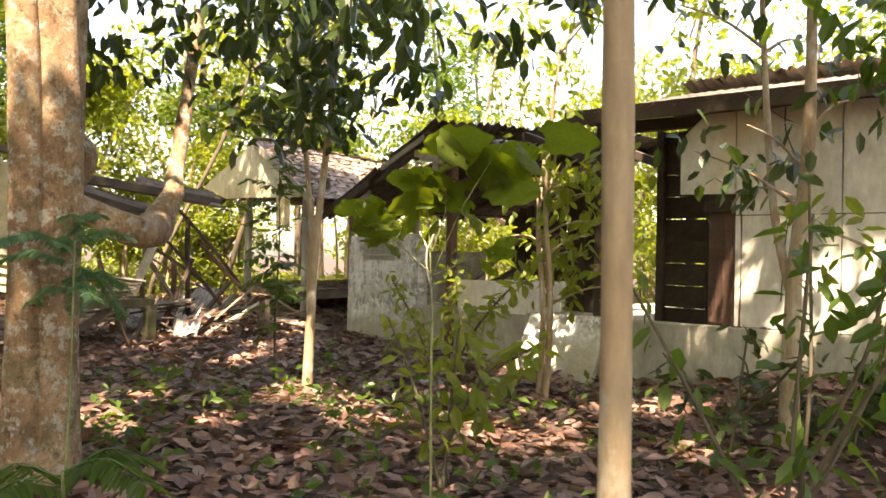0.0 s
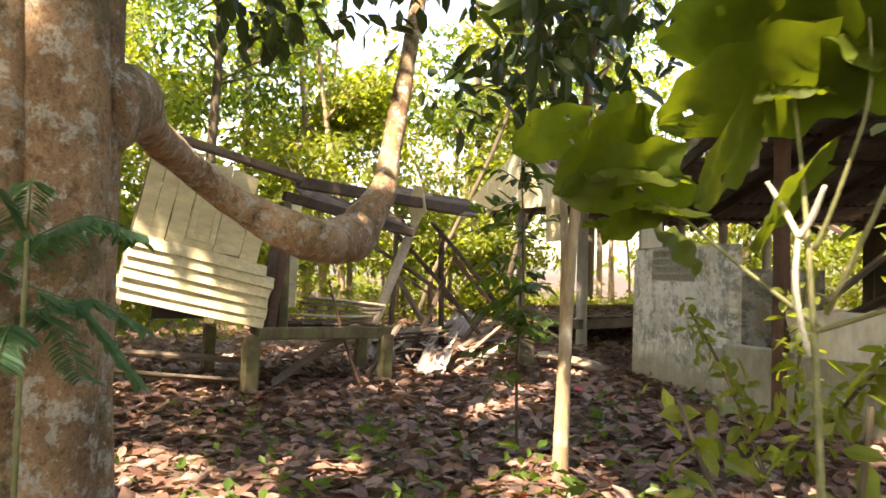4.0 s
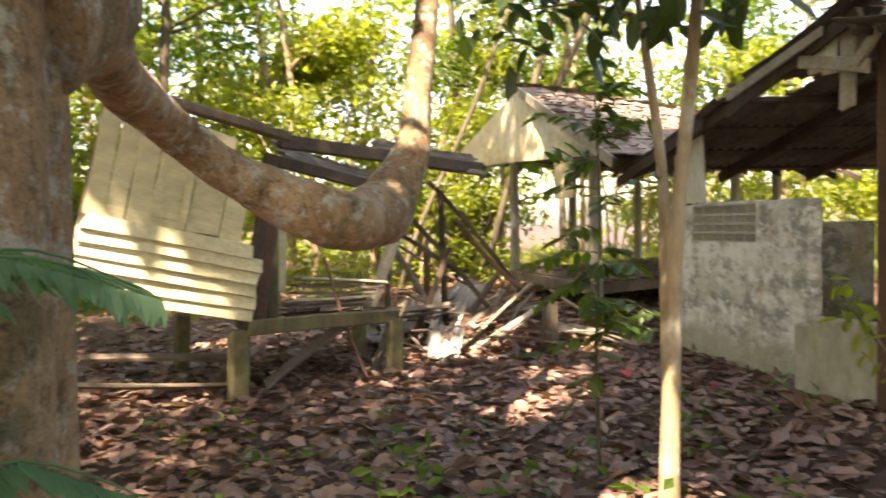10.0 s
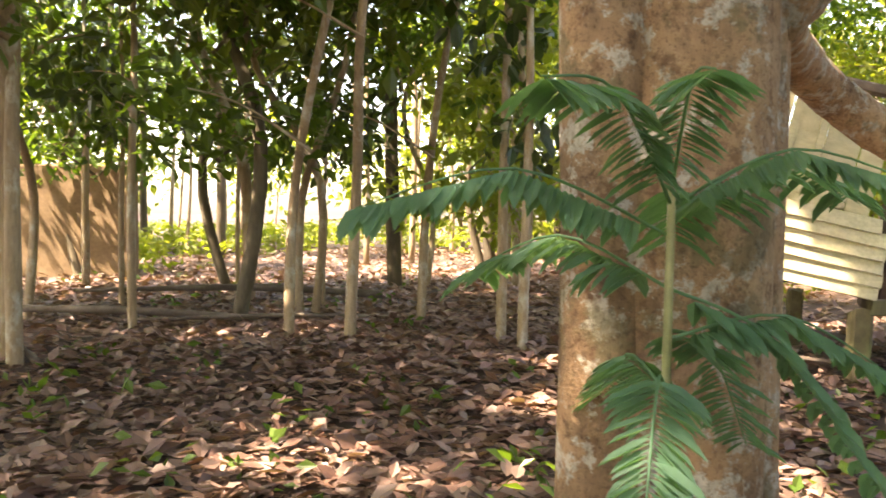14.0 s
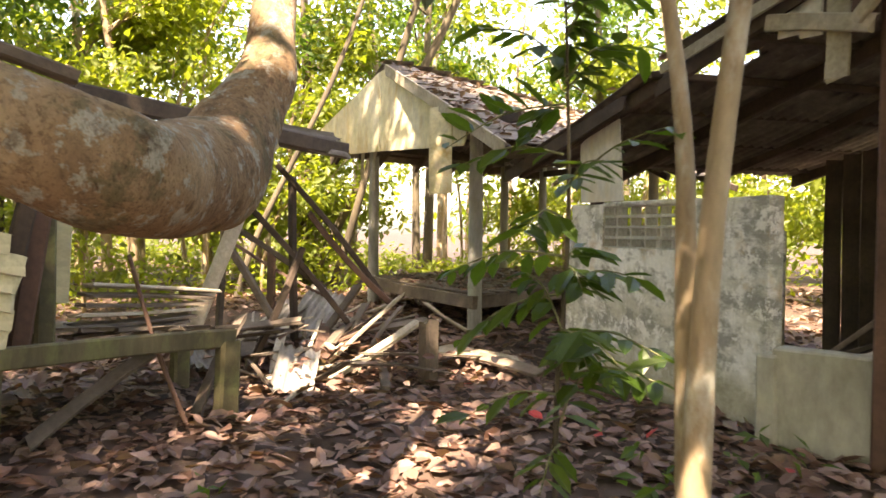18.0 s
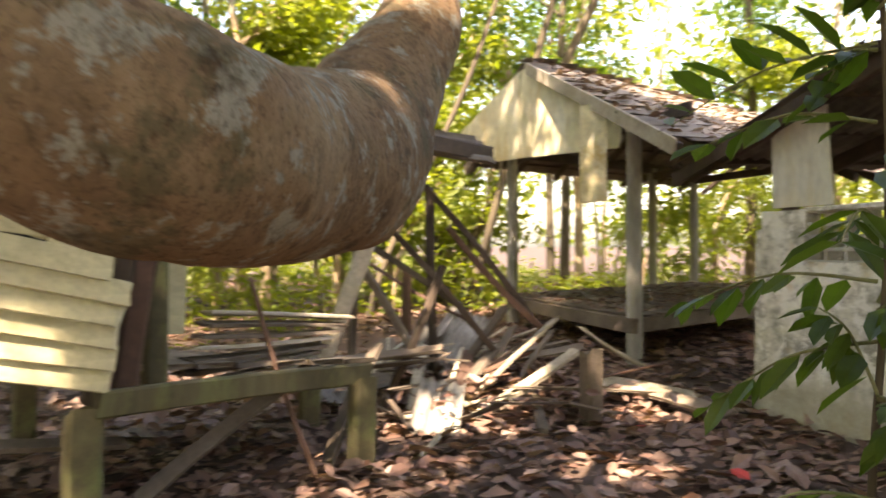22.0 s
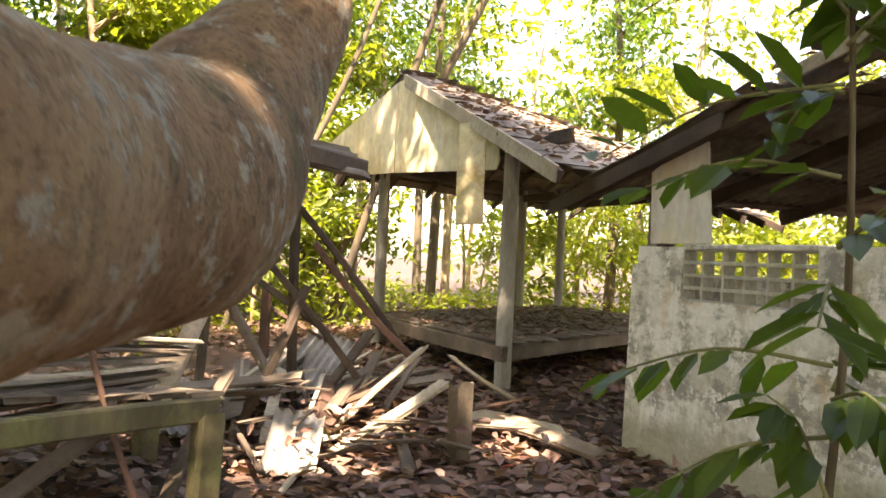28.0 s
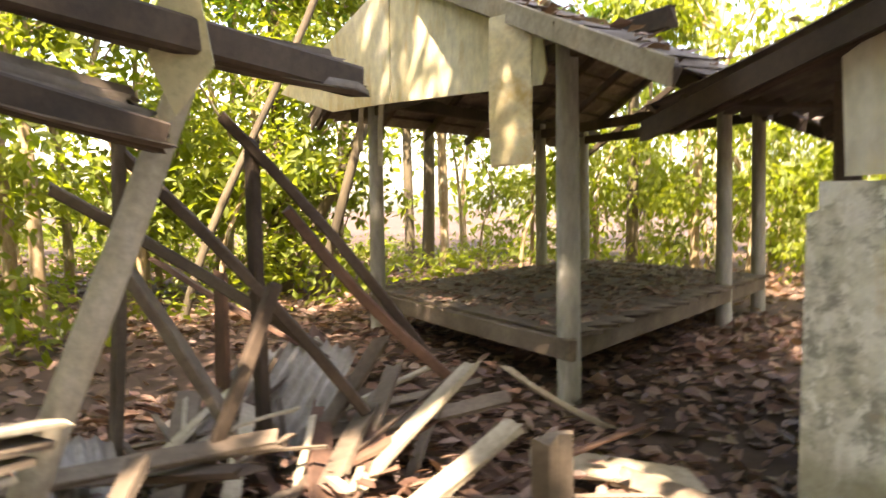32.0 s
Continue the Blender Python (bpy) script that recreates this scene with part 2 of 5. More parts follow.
M_SHEET = surface("fibre_cement_sheet", (0.24, 0.21, 0.18), (0.38, 0.35, 0.31), (0.52, 0.5, 0.46), 2.5, 22, 0.88, bump=0.35, random_value=0.35)
# near-black colour that stands in for the shade inside openings
M_OPENING_SHADE = surface("opening_shade", (0.012, 0.01, 0.008), (0.022, 0.017, 0.013), (0.035, 0.028, 0.02), 2, 20, 0.95)
M_WALLBRICK = surface("mud_brown_wall", (0.13, 0.085, 0.045), (0.2, 0.135, 0.075), (0.27, 0.19, 0.11), 2, 18, 0.95)
M_CLOTH = surface("grey_plastic", (0.3, 0.32, 0.33), (0.45, 0.47, 0.48), (0.6, 0.62, 0.63), 4, 30, 0.5)
M_LEAF_DARK = leafy("dark_leaf", [(0.02, 0.04, 0.014), (0.035, 0.065, 0.018), (0.05, 0.085, 0.022), (0.03, 0.05, 0.02)], 0.35, 0.35)
M_LEAF = leafy("green_leaf", [(0.04, 0.085, 0.012), (0.06, 0.12, 0.018), (0.085, 0.15, 0.025), (0.05, 0.1, 0.02)], 0.5, 0.4)
M_LEAF_BRIGHT = leafy("sunny_leaf", [(0.12, 0.17, 0.025), (0.17, 0.21, 0.035), (0.13, 0.19, 0.03), (0.21, 0.24, 0.06)], 0.6, 0.45)
M_LEAF_BIG = leafy("broad_leaf", [(0.09, 0.14, 0.016), (0.115, 0.165, 0.022), (0.1, 0.15, 0.02)], 0.6, 0.5)
M_FERN = leafy("feather_leaf", [(0.075, 0.185, 0.115), (0.1, 0.225, 0.14), (0.085, 0.2, 0.125)], 0.5, 0.6)
M_PEELED = surface("peeled_wood", (0.55, 0.52, 0.4), (0.7, 0.67, 0.55), (0.8, 0.78, 0.68), 6, 50, 0.6, bump=0.15)
M_LEAF_OLIVE = leafy("olive_leaf", [(0.035, 0.055, 0.012), (0.06, 0.085, 0.016), (0.085, 0.12, 0.022), (0.045, 0.07, 0.02)], 0.5, 0.4)
M_STEM = surface("green_stem", (0.12, 0.14, 0.05), (0.2, 0.21, 0.09), (0.3, 0.3, 0.15), 5, 40, 0.7)


# ---- building tools ----
def part(name, bm, material, parent=None, label=""):
    me = bpy.data.meshes.new(name)
    if isinstance(bm, tuple):
        me.from_pydata(bm[0], [], bm[1])
    else:
        bm.to_mesh(me)
        bm.free()
    me.materials.append(material)
    ob = new(name, me)
    if parent is not None:
        ob.parent = parent
    if label:
        tagged(ob, label)
    return ob


def thing(name, label, category, group="", kind="", at=(0, 0, 0)):
    ob = new(name)
    ob.location = at
    return tagged(ob, label, category, group, kind)


def smooth(ob):
    for p in ob.data.polygons:
        p.use_smooth = True
    return ob


def framed(a, b, up=(0, 0, 1), roll=0.0):
    """A frame with x from a to b, z near up."""
    a, b = Vector(a), Vector(b)
    x = (b - a).normalized()
    u = Vector(up)
    if abs(x.dot(u)) > 0.98:
        u = Vector((0, 1, 0)) if abs(x.y) < 0.9 else Vector((1, 0, 0))
    y = u.cross(x).normalized()
    z = x.cross(y)
    m = Matrix((x, y, z)).transposed().to_4x4()
    return Matrix.Translation(a) @ m @ Matrix.Rotation(radians(roll), 4, "X"), (b - a).length


def board_mesh(length, width, thick, rng, worn=0.012, bow=0.01, cuts=4):
    """A sawn board along x: slightly bowed, chipped ends, softened long edges."""
    bm = bmesh.new()
    rings = []
    b = min(thick, width) * 0.16
    prof = [(-width / 2 + b, -thick / 2), (width / 2 - b, -thick / 2), (width / 2, -thick / 2 + b), (width / 2, thick / 2 - b),
            (width / 2 - b, thick / 2), (-width / 2 + b, thick / 2), (-width / 2, thick / 2 - b), (-width / 2, -thick / 2 + b)]
    ph = rng.uniform(0, 6)
    for i in range(cuts + 1):
        s = i / cuts
        lift = bow * math.sin(s * math.pi) * math.cos(ph)
        ring = []
        for y, z in prof:
            dx = rng.uniform(-worn, worn) * (2.5 if i in (0, cuts) else 0)
            ring.append(bm.verts.new((s * length + dx, y + rng.uniform(-worn, worn) * 0.25 + bow * 0.5 * math.sin(s * 3 + ph), z + lift + rng.uniform(-worn, worn) * 0.1)))
        rings.append(ring)
    for r0, r1 in zip(rings, rings[1:]):
        for k in range(8):
            bm.faces.new((r0[k], r0[(k + 1) % 8], r1[(k + 1) % 8], r1[k]))
    bm.faces.new(rings[0][::-1])
    bm.faces.new(rings[-1])
    return bm


def board(name, a, b, width, thick, material, parent=None, up=(0, 0, 1), roll=0.0, seed=1, label="", worn=0.01, bow=0.008):
    rng = random.Random(seed)
    m, length = framed(a, b, up, roll)
    ob = part(name, board_mesh(length, width, thick, rng, worn, bow), material, parent, label)
    ob.matrix_local = m if parent is None else Matrix.Translation(-Vector(parent.location)) @ m
    return ob


def tube_mesh(points, radii, sides=12, rough=0.0, seed=0, flute=0.0, steps=5):
    """A bent tapering limb through points, smoothed, with uneven bark."""
    pts = [Vector(p) for p in points]
    fine, rad = [], []
    n = len(pts)
    for i in range(n - 1):
        p0, p1, p2, p3 = pts[max(i - 1, 0)], pts[i], pts[i + 1], pts[min(i + 2, n - 1)]
        for k in range(steps):
            s = k / steps
            fine.append(0.5 * ((2 * p1) + (p2 - p0) * s + (2 * p0 - 5 * p1 + 4 * p2 - p3) * s * s + (3 * p1 - p0 - 3 * p2 + p3) * s ** 3))
            rad.append(radii[i] * (1 - s) + radii[i + 1] * s)
    fine.append(pts[-1])
    rad.append(radii[-1])
    verts, faces = [], []
    side = Vector((0, 0, 1)).cross(fine[1] - fine[0])
    if side.length < 0.05:
        side = Vector((1, 0, 0))
    side.normalize()
    for i, p in enumerate(fine):
        d = (fine[min(i + 1, len(fine) - 1)] - fine[max(i - 1, 0)]).normalized()
        side = (side - d * side.dot(d)).normalized()
        other = d.cross(side)
        for k in range(sides):
            a = 2 * math.pi * k / sides
            w = side * math.cos(a) + other * math.sin(a)
            q = p + w * rad[i]
            wob = noise.noise(q * 2.3 + Vector((seed, 0, 0))) * rough + noise.noise(q * 7 + Vector((0, seed, 0))) * rough * 0.35 + (noise.noise(q * 19) * rough * 0.2 if steps > 5 else 0)
            wob += flute * math.cos(3 * a + seed) + flute * 0.6 * math.cos(5 * a + 1.3 * seed)
            verts.append(p + w * rad[i] * (1 + wob))
    m = len(fine)
    for i in range(m - 1):
        for k in range(sides):
            faces.append((i * sides + k, i * sides + (k + 1) % sides, (i + 1) * sides + (k + 1) % sides, (i + 1) * sides + k))
    faces.append(tuple(range(sides))[::-1])
    faces.append(tuple((m - 1) * sides + k for k in range(sides)))
    return [tuple(v) for v in verts], faces


def limb(name, points, radii, material, parent=None, sides=12, rough=0.12, seed=0, label="", flute=0.0, steps=5):
    ob = part(name, tube_mesh(points, radii, sides, rough, seed, flute, steps), material, parent, label)
    if parent is not None:
        ob.matrix_local = Matrix.Translation(-Vector(parent.location))
    return smooth(ob)


def box_bm(x0, y0, z0, x1, y1, z1, bevel=0.006):
    bm = bmesh.new()
    bmesh.ops.create_cube(bm, size=1)
    for v in bm.verts:
        v.co = Vector(((x0 + x1) / 2 + v.co.x * (x1 - x0), (y0 + y1) / 2 + v.co.y * (y1 - y0), (z0 + z1) / 2 + v.co.z * (z1 - z0)))
    if bevel:
        bmesh.ops.bevel(bm, geom=bm.edges[:], offset=bevel, segments=1, affect="EDGES")
    return bm


def prism_bm(outline, thick, cut=0):
    """A slab: outline in x, z; y from 0 to thick."""
    bm = bmesh.new()
    f = [bm.verts.new((x, 0, z)) for x, z in outline]
    g = [bm.verts.new((x, thick, z)) for x, z in outline]
    bm.faces.new(f)
    bm.faces.new(g[::-1])
    for i in range(len(f)):
        j = (i + 1) % len(f)
        bm.faces.new((f[j], f[i], g[i], g[j]))
    bmesh.ops.recalc_face_normals(bm, faces=bm.faces[:])
    return bm


LEAF = np.array([(0, 0, 0), (0.3, 0.22, 0.05), (0.72, 0.19, 0.03), (1, 0, -0.06), (0.72, -0.19, 0.03), (0.3, -0.22, 0.05), (0.5, 0, -0.02)])
LEAF_FACES = [(0, 6, 1), (1, 6, 2), (2, 6, 3), (3, 6, 4), (4, 6, 5), (5, 6, 0)]
QUAD = np.array([(0, 0, 0), (0.5, 0.24, 0.06), (1, 0, -0.04), (0.5, -0.24, 0.06)])
QUAD_FACES = [(0, 1, 2), (0, 2, 3)]


def leaves_mesh(where, length, rng, droop=0.3, fine=False, spread=1.0, wide=1.0, heading=None):
    """Leaves at the points: random heading, tip down by droop (radians), uneven size."""
    where = np.asarray(where, float)
    n = len(where)
    base, faces = (LEAF, LEAF_FACES) if fine else (QUAD, QUAD_FACES)
    yaw = rng.uniform(0, 2 * np.pi, n) if heading is None else heading
    pitch = -droop + rng.normal(0, 0.45 * spread, n)
    roll = rng.normal(0, 0.6 * spread, n)
    size = length * rng.uniform(0.6, 1.25, n)
    cy, sy, cp, sp, cr, sr = np.cos(yaw), np.sin(yaw), np.cos(pitch), np.sin(pitch), np.cos(roll), np.sin(roll)
    ax = np.stack([cy * cp, sy * cp, sp], 1)
    ay0 = np.stack([-sy, cy, 0 * cy], 1)
    az0 = np.cross(ax, ay0)
    ay = ay0 * cr[:, None] + az0 * sr[:, None]
    az = np.cross(ax, ay)
    b = base * np.array([1, wide, 1])
    v = where[:, None] + size[:, None, None] * (b[None, :, 0, None] * ax[:, None] + b[None, :, 1, None] * ay[:, None] + b[None, :, 2, None] * az[:, None])
    k = len(base)
    f = (np.array(faces)[None] + (np.arange(n) * k)[:, None, None]).reshape(-1, 3)
    return [tuple(q) for q in v.reshape(-1, 3).tolist()], [tuple(q) for q in f.tolist()]


def clumps(rng, centres, radius, count, flat=0.7):
    """Points gathered round centres, denser outside."""
    c = np.asarray(centres, float)
    pick = rng.integers(0, len(c), count)
    d = rng.normal(0, 1, (count, 3))
    d /= np.linalg.norm(d, axis=1)[:, None]
    r = radius * rng.uniform(0.25, 1, count) ** 0.5
    return c[pick] + d * r[:, None] * np.array([1, 1, flat])


# ---- ground ----
def step_up(v, lo, hi):
    f = min(1.0, max(0.0, (v - lo) / (hi - lo)))
    return f * f * (3 - 2 * f)


def ground_height(x, y):
    """Nearly level, a little higher at the foot of the buildings and under the pavilion."""
    rise = 0.11 * max(step_up(y, -3.3, -1.5), step_up(-x, -1.2, 0.2))
    rise += 0.14 * step_up(y, -0.8, 0.5) * step_up(-x, 0.2, 1.4)
    rise += 0.2 * step_up(y, -2.7, -1.3) * step_up(x, 5.2, 6.6)
    return rise + 0.05 * noise.noise(Vector((x * 0.35, y * 0.35, 0))) + 0.02 * noise.noise(Vector((x * 1.3, y * 1.3, 3)))


def build_ground():
    xs = np.concatenate([np.linspace(-400, -22, 14), np.linspace(-20, 16, 145), np.linspace(18, 400, 14)])
    ys = np.concatenate([np.linspace(-400, -24, 14), np.linspace(-22, 16, 153), np.linspace(18, 400, 14)])
    verts = [(float(x), float(y), ground_height(x, y) if abs(x) < 30 and abs(y) < 30 else 0.0) for y in ys for x in xs]
    n = len(xs)
    faces = [(j * n + i, j * n + i + 1, (j + 1) * n + i + 1, (j + 1) * n + i) for j in range(len(ys) - 1) for i in range(n - 1)]
    g = smooth(part("ground", (verts, faces), M_EARTH))
    tagged(g, "dark forest soil under fallen leaves", "ground", kind="structure")
    rng = np.random.default_rng(5)

    def strewn(n, x0, x1, y0, y1, size, name, material, label, fine):
        p = np.stack([rng.uniform(x0, x1, n), rng.uniform(y0, y1, n)], 1)
        z = np.array([ground_height(a, b) for a, b in p]) + rng.uniform(0.004, 0.035, n)
        q = np.column_stack([p, z])
        ob = part(name, leaves_mesh(q, size, rng, 0.0, fine, 0.6, 1.25), material)
        tagged(ob, label, "fallen leaves", kind="stuff")
    strewn(26000, -4, 9, -10, 0.2, 0.115, "leaf_litter", M_LITTER, "dry brown fallen leaves covering the ground", True)
    strewn(46000, -20, 18, -22, 10, 0.15, "leaf_litter", M_LITTER, "dry brown leaves on the ground farther off", False)
    strewn(15000, -10, 4, -14, -6, 0.13, "leaf_litter", M_LITTER, "dry brown leaves under the young trees", False)
    strewn(9000, -4, 8, -9, 0.2, 0.05, "leaf_litter", M_LITTER, "small crumbled dry leaves between larger ones", False)
    strewn(6500, -7, 3.5, 0.0, 4.5, 0.115, "leaf_litter", M_LITTER, "dry brown leaves lying about the open pavilion", True)
    strewn(26, -3, 6, -8, -0.5, 0.1, "red_leaves", M_REDLEAF, "few bright red fallen leaves on brown litter", True)


build_ground()


# ---- bath-house wall ----
BD = Vector((0.93, -0.36, 0)).normalized()
BN = Vector((0.36, 0.93, 0)).normalized()


def on_bath(s, n, z):
    return BD * s + BN * n + Vector((0, 0, z))


BATH = Matrix((BD, BN, (0, 0, 1))).transposed().to_4x4()


def build_bath():
    w = thing("wall_bath", "weathered plastered concrete wall with vent block strip", "wall", kind="structure")
    w.matrix_world = BATH
    top, z0, z1, s0, s1, th = 1.475, 1.15, 1.455, 0.43, 1.45, 0.11
    pieces = [(0.0, -0.2, s0, top), (s1, -0.2, 2.1, top), (s0, -0.2, s1, z0)]
    bm = bmesh.new()
    for x0, a, x1, b in pieces:
        t = box_bm(x0, 0, a, x1, th, b, 0)
        me = bpy.data.meshes.new("tmp")
        t.to_mesh(me)
        t.free()
        bm.from_mesh(me)
        bpy.data.meshes.remove(me)
    bmesh.ops.remove_doubles(bm, verts=bm.verts[:], dist=0.001)
    bmesh.ops.subdivide_edges(bm, edges=[e for e in bm.edges if e.calc_length() > 0.3], cuts=5, use_grid_fill=True)
    for v in bm.verts:
        v.co += Vector((0.006 * noise.noise(v.co * 4), 0.005 * noise.noise(v.co * 5 + Vector((9, 0, 0))), 0.008 * noise.noise(v.co * 3 + Vector((4, 4, 4)))))
    part("wall_body", bm, M_PLASTER, w)
    part("coping", box_bm(s0, -0.004, z1, s1, th + 0.004, top + 0.012, 0.006), M_PLASTER, w)
    part("pilaster", prism_bm([(-0.1, -0.2), (0.0, -0.2), (0.0, 1.36), (-0.06, 1.35), (-0.085, 0.5)], 0.16), M_PLASTER, w, "stained lower end pier of the wall")
    # return wall behind the corner
    part("return_wall", box_bm(-0.06, 0.16, -0.2, 0.05, 2.2, 1.3, 0.01), M_PLASTER, w)
    cw, ch = (s1 - s0) / 6, (z1 - z0) / 2
    first = None
    bmk = bmesh.new()
    fr = 0.016
    for x0, a, x1, b in [(0, 0, cw, fr * 0.6), (0, ch - fr * 0.6, cw, ch), (0, fr * 0.6, fr * 0.6, ch - fr * 0.6), (cw - fr * 0.6, fr * 0.6, cw, ch - fr * 0.6), (fr * 0.6, ch / 2 - 0.011, cw - fr * 0.6, ch / 2 + 0.011)]:
        t = box_bm(x0, 0.012, a, x1, th - 0.012, b, 0.003)
        me = bpy.data.meshes.new("tmp")
        t.to_mesh(me)
        t.free()
        bmk.from_mesh(me)
        bpy.data.meshes.remove(me)
    for i in range(6):
        for j in range(2):
            if first is None:
                ob = first = part("vent_block", bmk, M_BLOCK, w)
            else:
                ob = new("vent_block", first.data)
                ob.parent = w
            ob.location = (s0 + i * cw, 0, z0 + j * ch)
    # white board above the wall end
    p = thing("wall_board", "white painted fibre board panel on top of the wall", "panel")
    p.matrix_world = BATH
    part("board", prism_bm([(0.12, 1.492), (0.68, 1.492), (0.61, 2.18), (0.1, 1.95)], 0.012), M_BOARD, p)
    part("batten", box_bm(0.13, 0.014, 1.492, 0.19, 0.06, 1.9, 0.004), M_WOOD_DARK, p)
    part("batten", box_bm(0.55, 0.014, 1.492, 0.59, 0.06, 2.06, 0.004), M_WOOD_DARK, p)


build_bath()


def corrugated(length, width, waves, rng, sag=0.03, thick=0.006, broken=0.06):
    """A wavy sheet: x along, y across the waves."""
    nu, nv = 10, waves * 4
    verts, faces = [], []
    for side in (0, 1):
        for i in range(nu + 1):
            for j in range(nv + 1):
                u, v = i / nu, j / nv
                ragged = rng.uniform(-broken, broken) if i in (0, nu) else 0
                verts.append((u * length + ragged, (v - 0.5) * width, 0.018 * math.cos(v * waves * 2 * math.pi) - sag * math.sin(u * math.pi) + (thick if side else 0)))
    m = (nu + 1) * (nv + 1)
    for i in range(nu):
        for j in range(nv):
            a = i * (nv + 1) + j
            q = (a, a + 1, a + nv + 2, a + nv + 1)
            faces.append(q[::-1])
            faces.append(tuple(k + m for k in q))
    edge = [i * (nv + 1) for i in range(nu + 1)] + [nu * (nv + 1) + j for j in range(1, nv + 1)] + [i * (nv + 1) + nv for i in range(nu - 1, -1, -1)] + list(range(nv - 1, 0, -1))
    for k in range(len(edge)):
        a, b = edge[k], edge[(k + 1) % len(edge)]
        faces.append((a, b, b + m, a + m))
    return verts, faces


def sheet(name, a, b, width, waves, material, parent=None, up=(0, 0, 1), roll=0, seed=1, sag=0.02, label="", broken=0.05):
    rng = random.Random(seed)
    m, length = framed(a, b, up, roll)
    ob = smooth(part(name, corrugated(length, width, waves, rng, sag, 0.006, broken), material, parent, label))
    ob.matrix_local = m if parent is None else Matrix.Translation(-Vector(parent.location)) @ m
    return ob


def build_pent_roof():
    """Low gable roof over the bath house, ridge running back from the facade."""
    r = thing("bath_roof", "sagging rusty corrugated roof on rough timber over the bath house", "roof")
    ridge = [on_bath(2.65, -0.1, 2.7), on_bath(2.9, 3.2, 2.76)]
    eave_l = [on_bath(-0.9, -0.1, 1.86), on_bath(-0.75, 3.2, 1.88)]
    for k in range(5):
        f0, f1 = k / 5, (k + 1.12) / 5
        a = eave_l[0].lerp(eave_l[1], (f0 + f1) / 2)
        b = ridge[0].lerp(ridge[1], (f0 + f1) / 2)
        mid = a.lerp(b, 0.52)
        up = (b - a).cross(eave_l[1] - eave_l[0])
        if up.z < 0:
            up = -up
        sheet("roof_sheet", a, mid + (b - a) * 0.03, 0.8, 7, M_ROOF, r, up, 0, 40 + k, 0.04)
        sheet("roof_sheet", (mid if k else a.lerp(b, 0.66)) + Vector((0, 0, 0.02)), b + Vector((0, 0, 0.02)), 0.8, 7, M_ROOF, r, up, 0, 50 + k, 0.03)
    down = Vector((0, 0, -0.07))
    for k in range(4):
        f = 0.03 + k * 0.31
        a, b = eave_l[0].lerp(eave_l[1], f), ridge[0].lerp(ridge[1], f)
        board("rafter", a + down, b + down, 0.05, 0.11, M_WOOD_DARK, r, seed=60 + k)
    for k in range(6):
        f = 0.06 + k * 0.17
        board("purlin", eave_l[0].lerp(ridge[0], f) + down * 0.35, eave_l[1].lerp(ridge[1], f) + down * 0.35, 0.06, 0.05, M_WOOD_DARK, r, seed=70 + k)
    # right side, mostly fallen in: bare rafters and one sheet left by the ridge
    er = [on_bath(4.0, -0.1, 2.3), on_bath(4.4, 3.2, 2.2)]
    for k in range(3):
        f = 0.05 + 0.3 * k
        board("rafter", er[0].lerp(er[1], f) + down, ridge[0].lerp(ridge[1], f) + down, 0.05, 0.1, M_WOOD_DARK, r, seed=80 + k)
    sheet("roof_sheet", on_bath(3.55, 0.15, 2.42), on_bath(2.72, 0.15, 2.56), 0.8, 7, M_ROOF, r, (0, 0, 1), 0, 91, 0.02)
    for k in range(3):
        board("purlin", on_bath(2.9 + 0.22 * k, -0.25, 2.45 - 0.03 * k), on_bath(2.95 + 0.22 * k, 1.6, 2.45 - 0.03 * k), 0.05, 0.04, M_WOOD_DARK, r, seed=84 + k)
    # gable boards under the ridge, weathered, most of them gone
    g = [(2.28, 2.27, 2.42, M_BOARD), (2.44, 2.24, 2.47, M_BOARD), (2.6, 1.98, 2.5, M_WOOD_PALE), (2.75, 2.2, 2.51, M_WOOD_RED)]
    for i, (s, lo, hi, mt) in enumerate(g):
        board("gable_board", on_bath(s, -0.07, lo + 0.06), on_bath(s + 0.01, -0.07, hi + 0.06), 0.145, 0.014, mt, r, up=tuple(BN), seed=100 + i)
    board("tie_beam", on_bath(2.15, -0.1, 2.42), on_bath(2.85, -0.1, 2.26), 0.04, 0.09, M_WOOD_PALE, r, seed=108)
    board("strut", on_bath(2.75, -0.12, 2.28), on_bath(3.05, -0.12, 2.56), 0.04, 0.07, M_WOOD_PALE, r, seed=106)
    board("barge_board", on_bath(-0.95, -0.12, 1.76), on_bath(0.85, -0.12, 2.16), 0.025, 0.1, M_WOOD_DARK, r, seed=109, worn=0.02)
    board("barge_board", on_bath(1.15, -0.05, 2.22), on_bath(2.65, -0.12, 2.57), 0.025, 0.1, M_WOOD_DARK, r, seed=119, worn=0.02)
    board("verge_strip", on_bath(1.3, -0.14, 2.32), on_bath(2.45, -0.14, 2.56), 0.02, 0.07, M_WOOD_PALE, r, seed=107)
    # dry leaves caught on the roof
    lr = np.random.default_rng(17)
    q = []
    for _ in range(1500):
        f, g2 = lr.uniform(0, 1), lr.uniform(0, 1)
        q.append(tuple(eave_l[0].lerp(ridge[0], f).lerp(eave_l[1].lerp(ridge[1], f), g2) + Vector((0, 0, 0.03))))
    tagged(part("leaf_litter", leaves_mesh(np.array(q), 0.11, lr, 0, False, 0.5), M_LITTER), "dry brown leaves caught on the bath roof", "fallen leaves", kind="stuff")
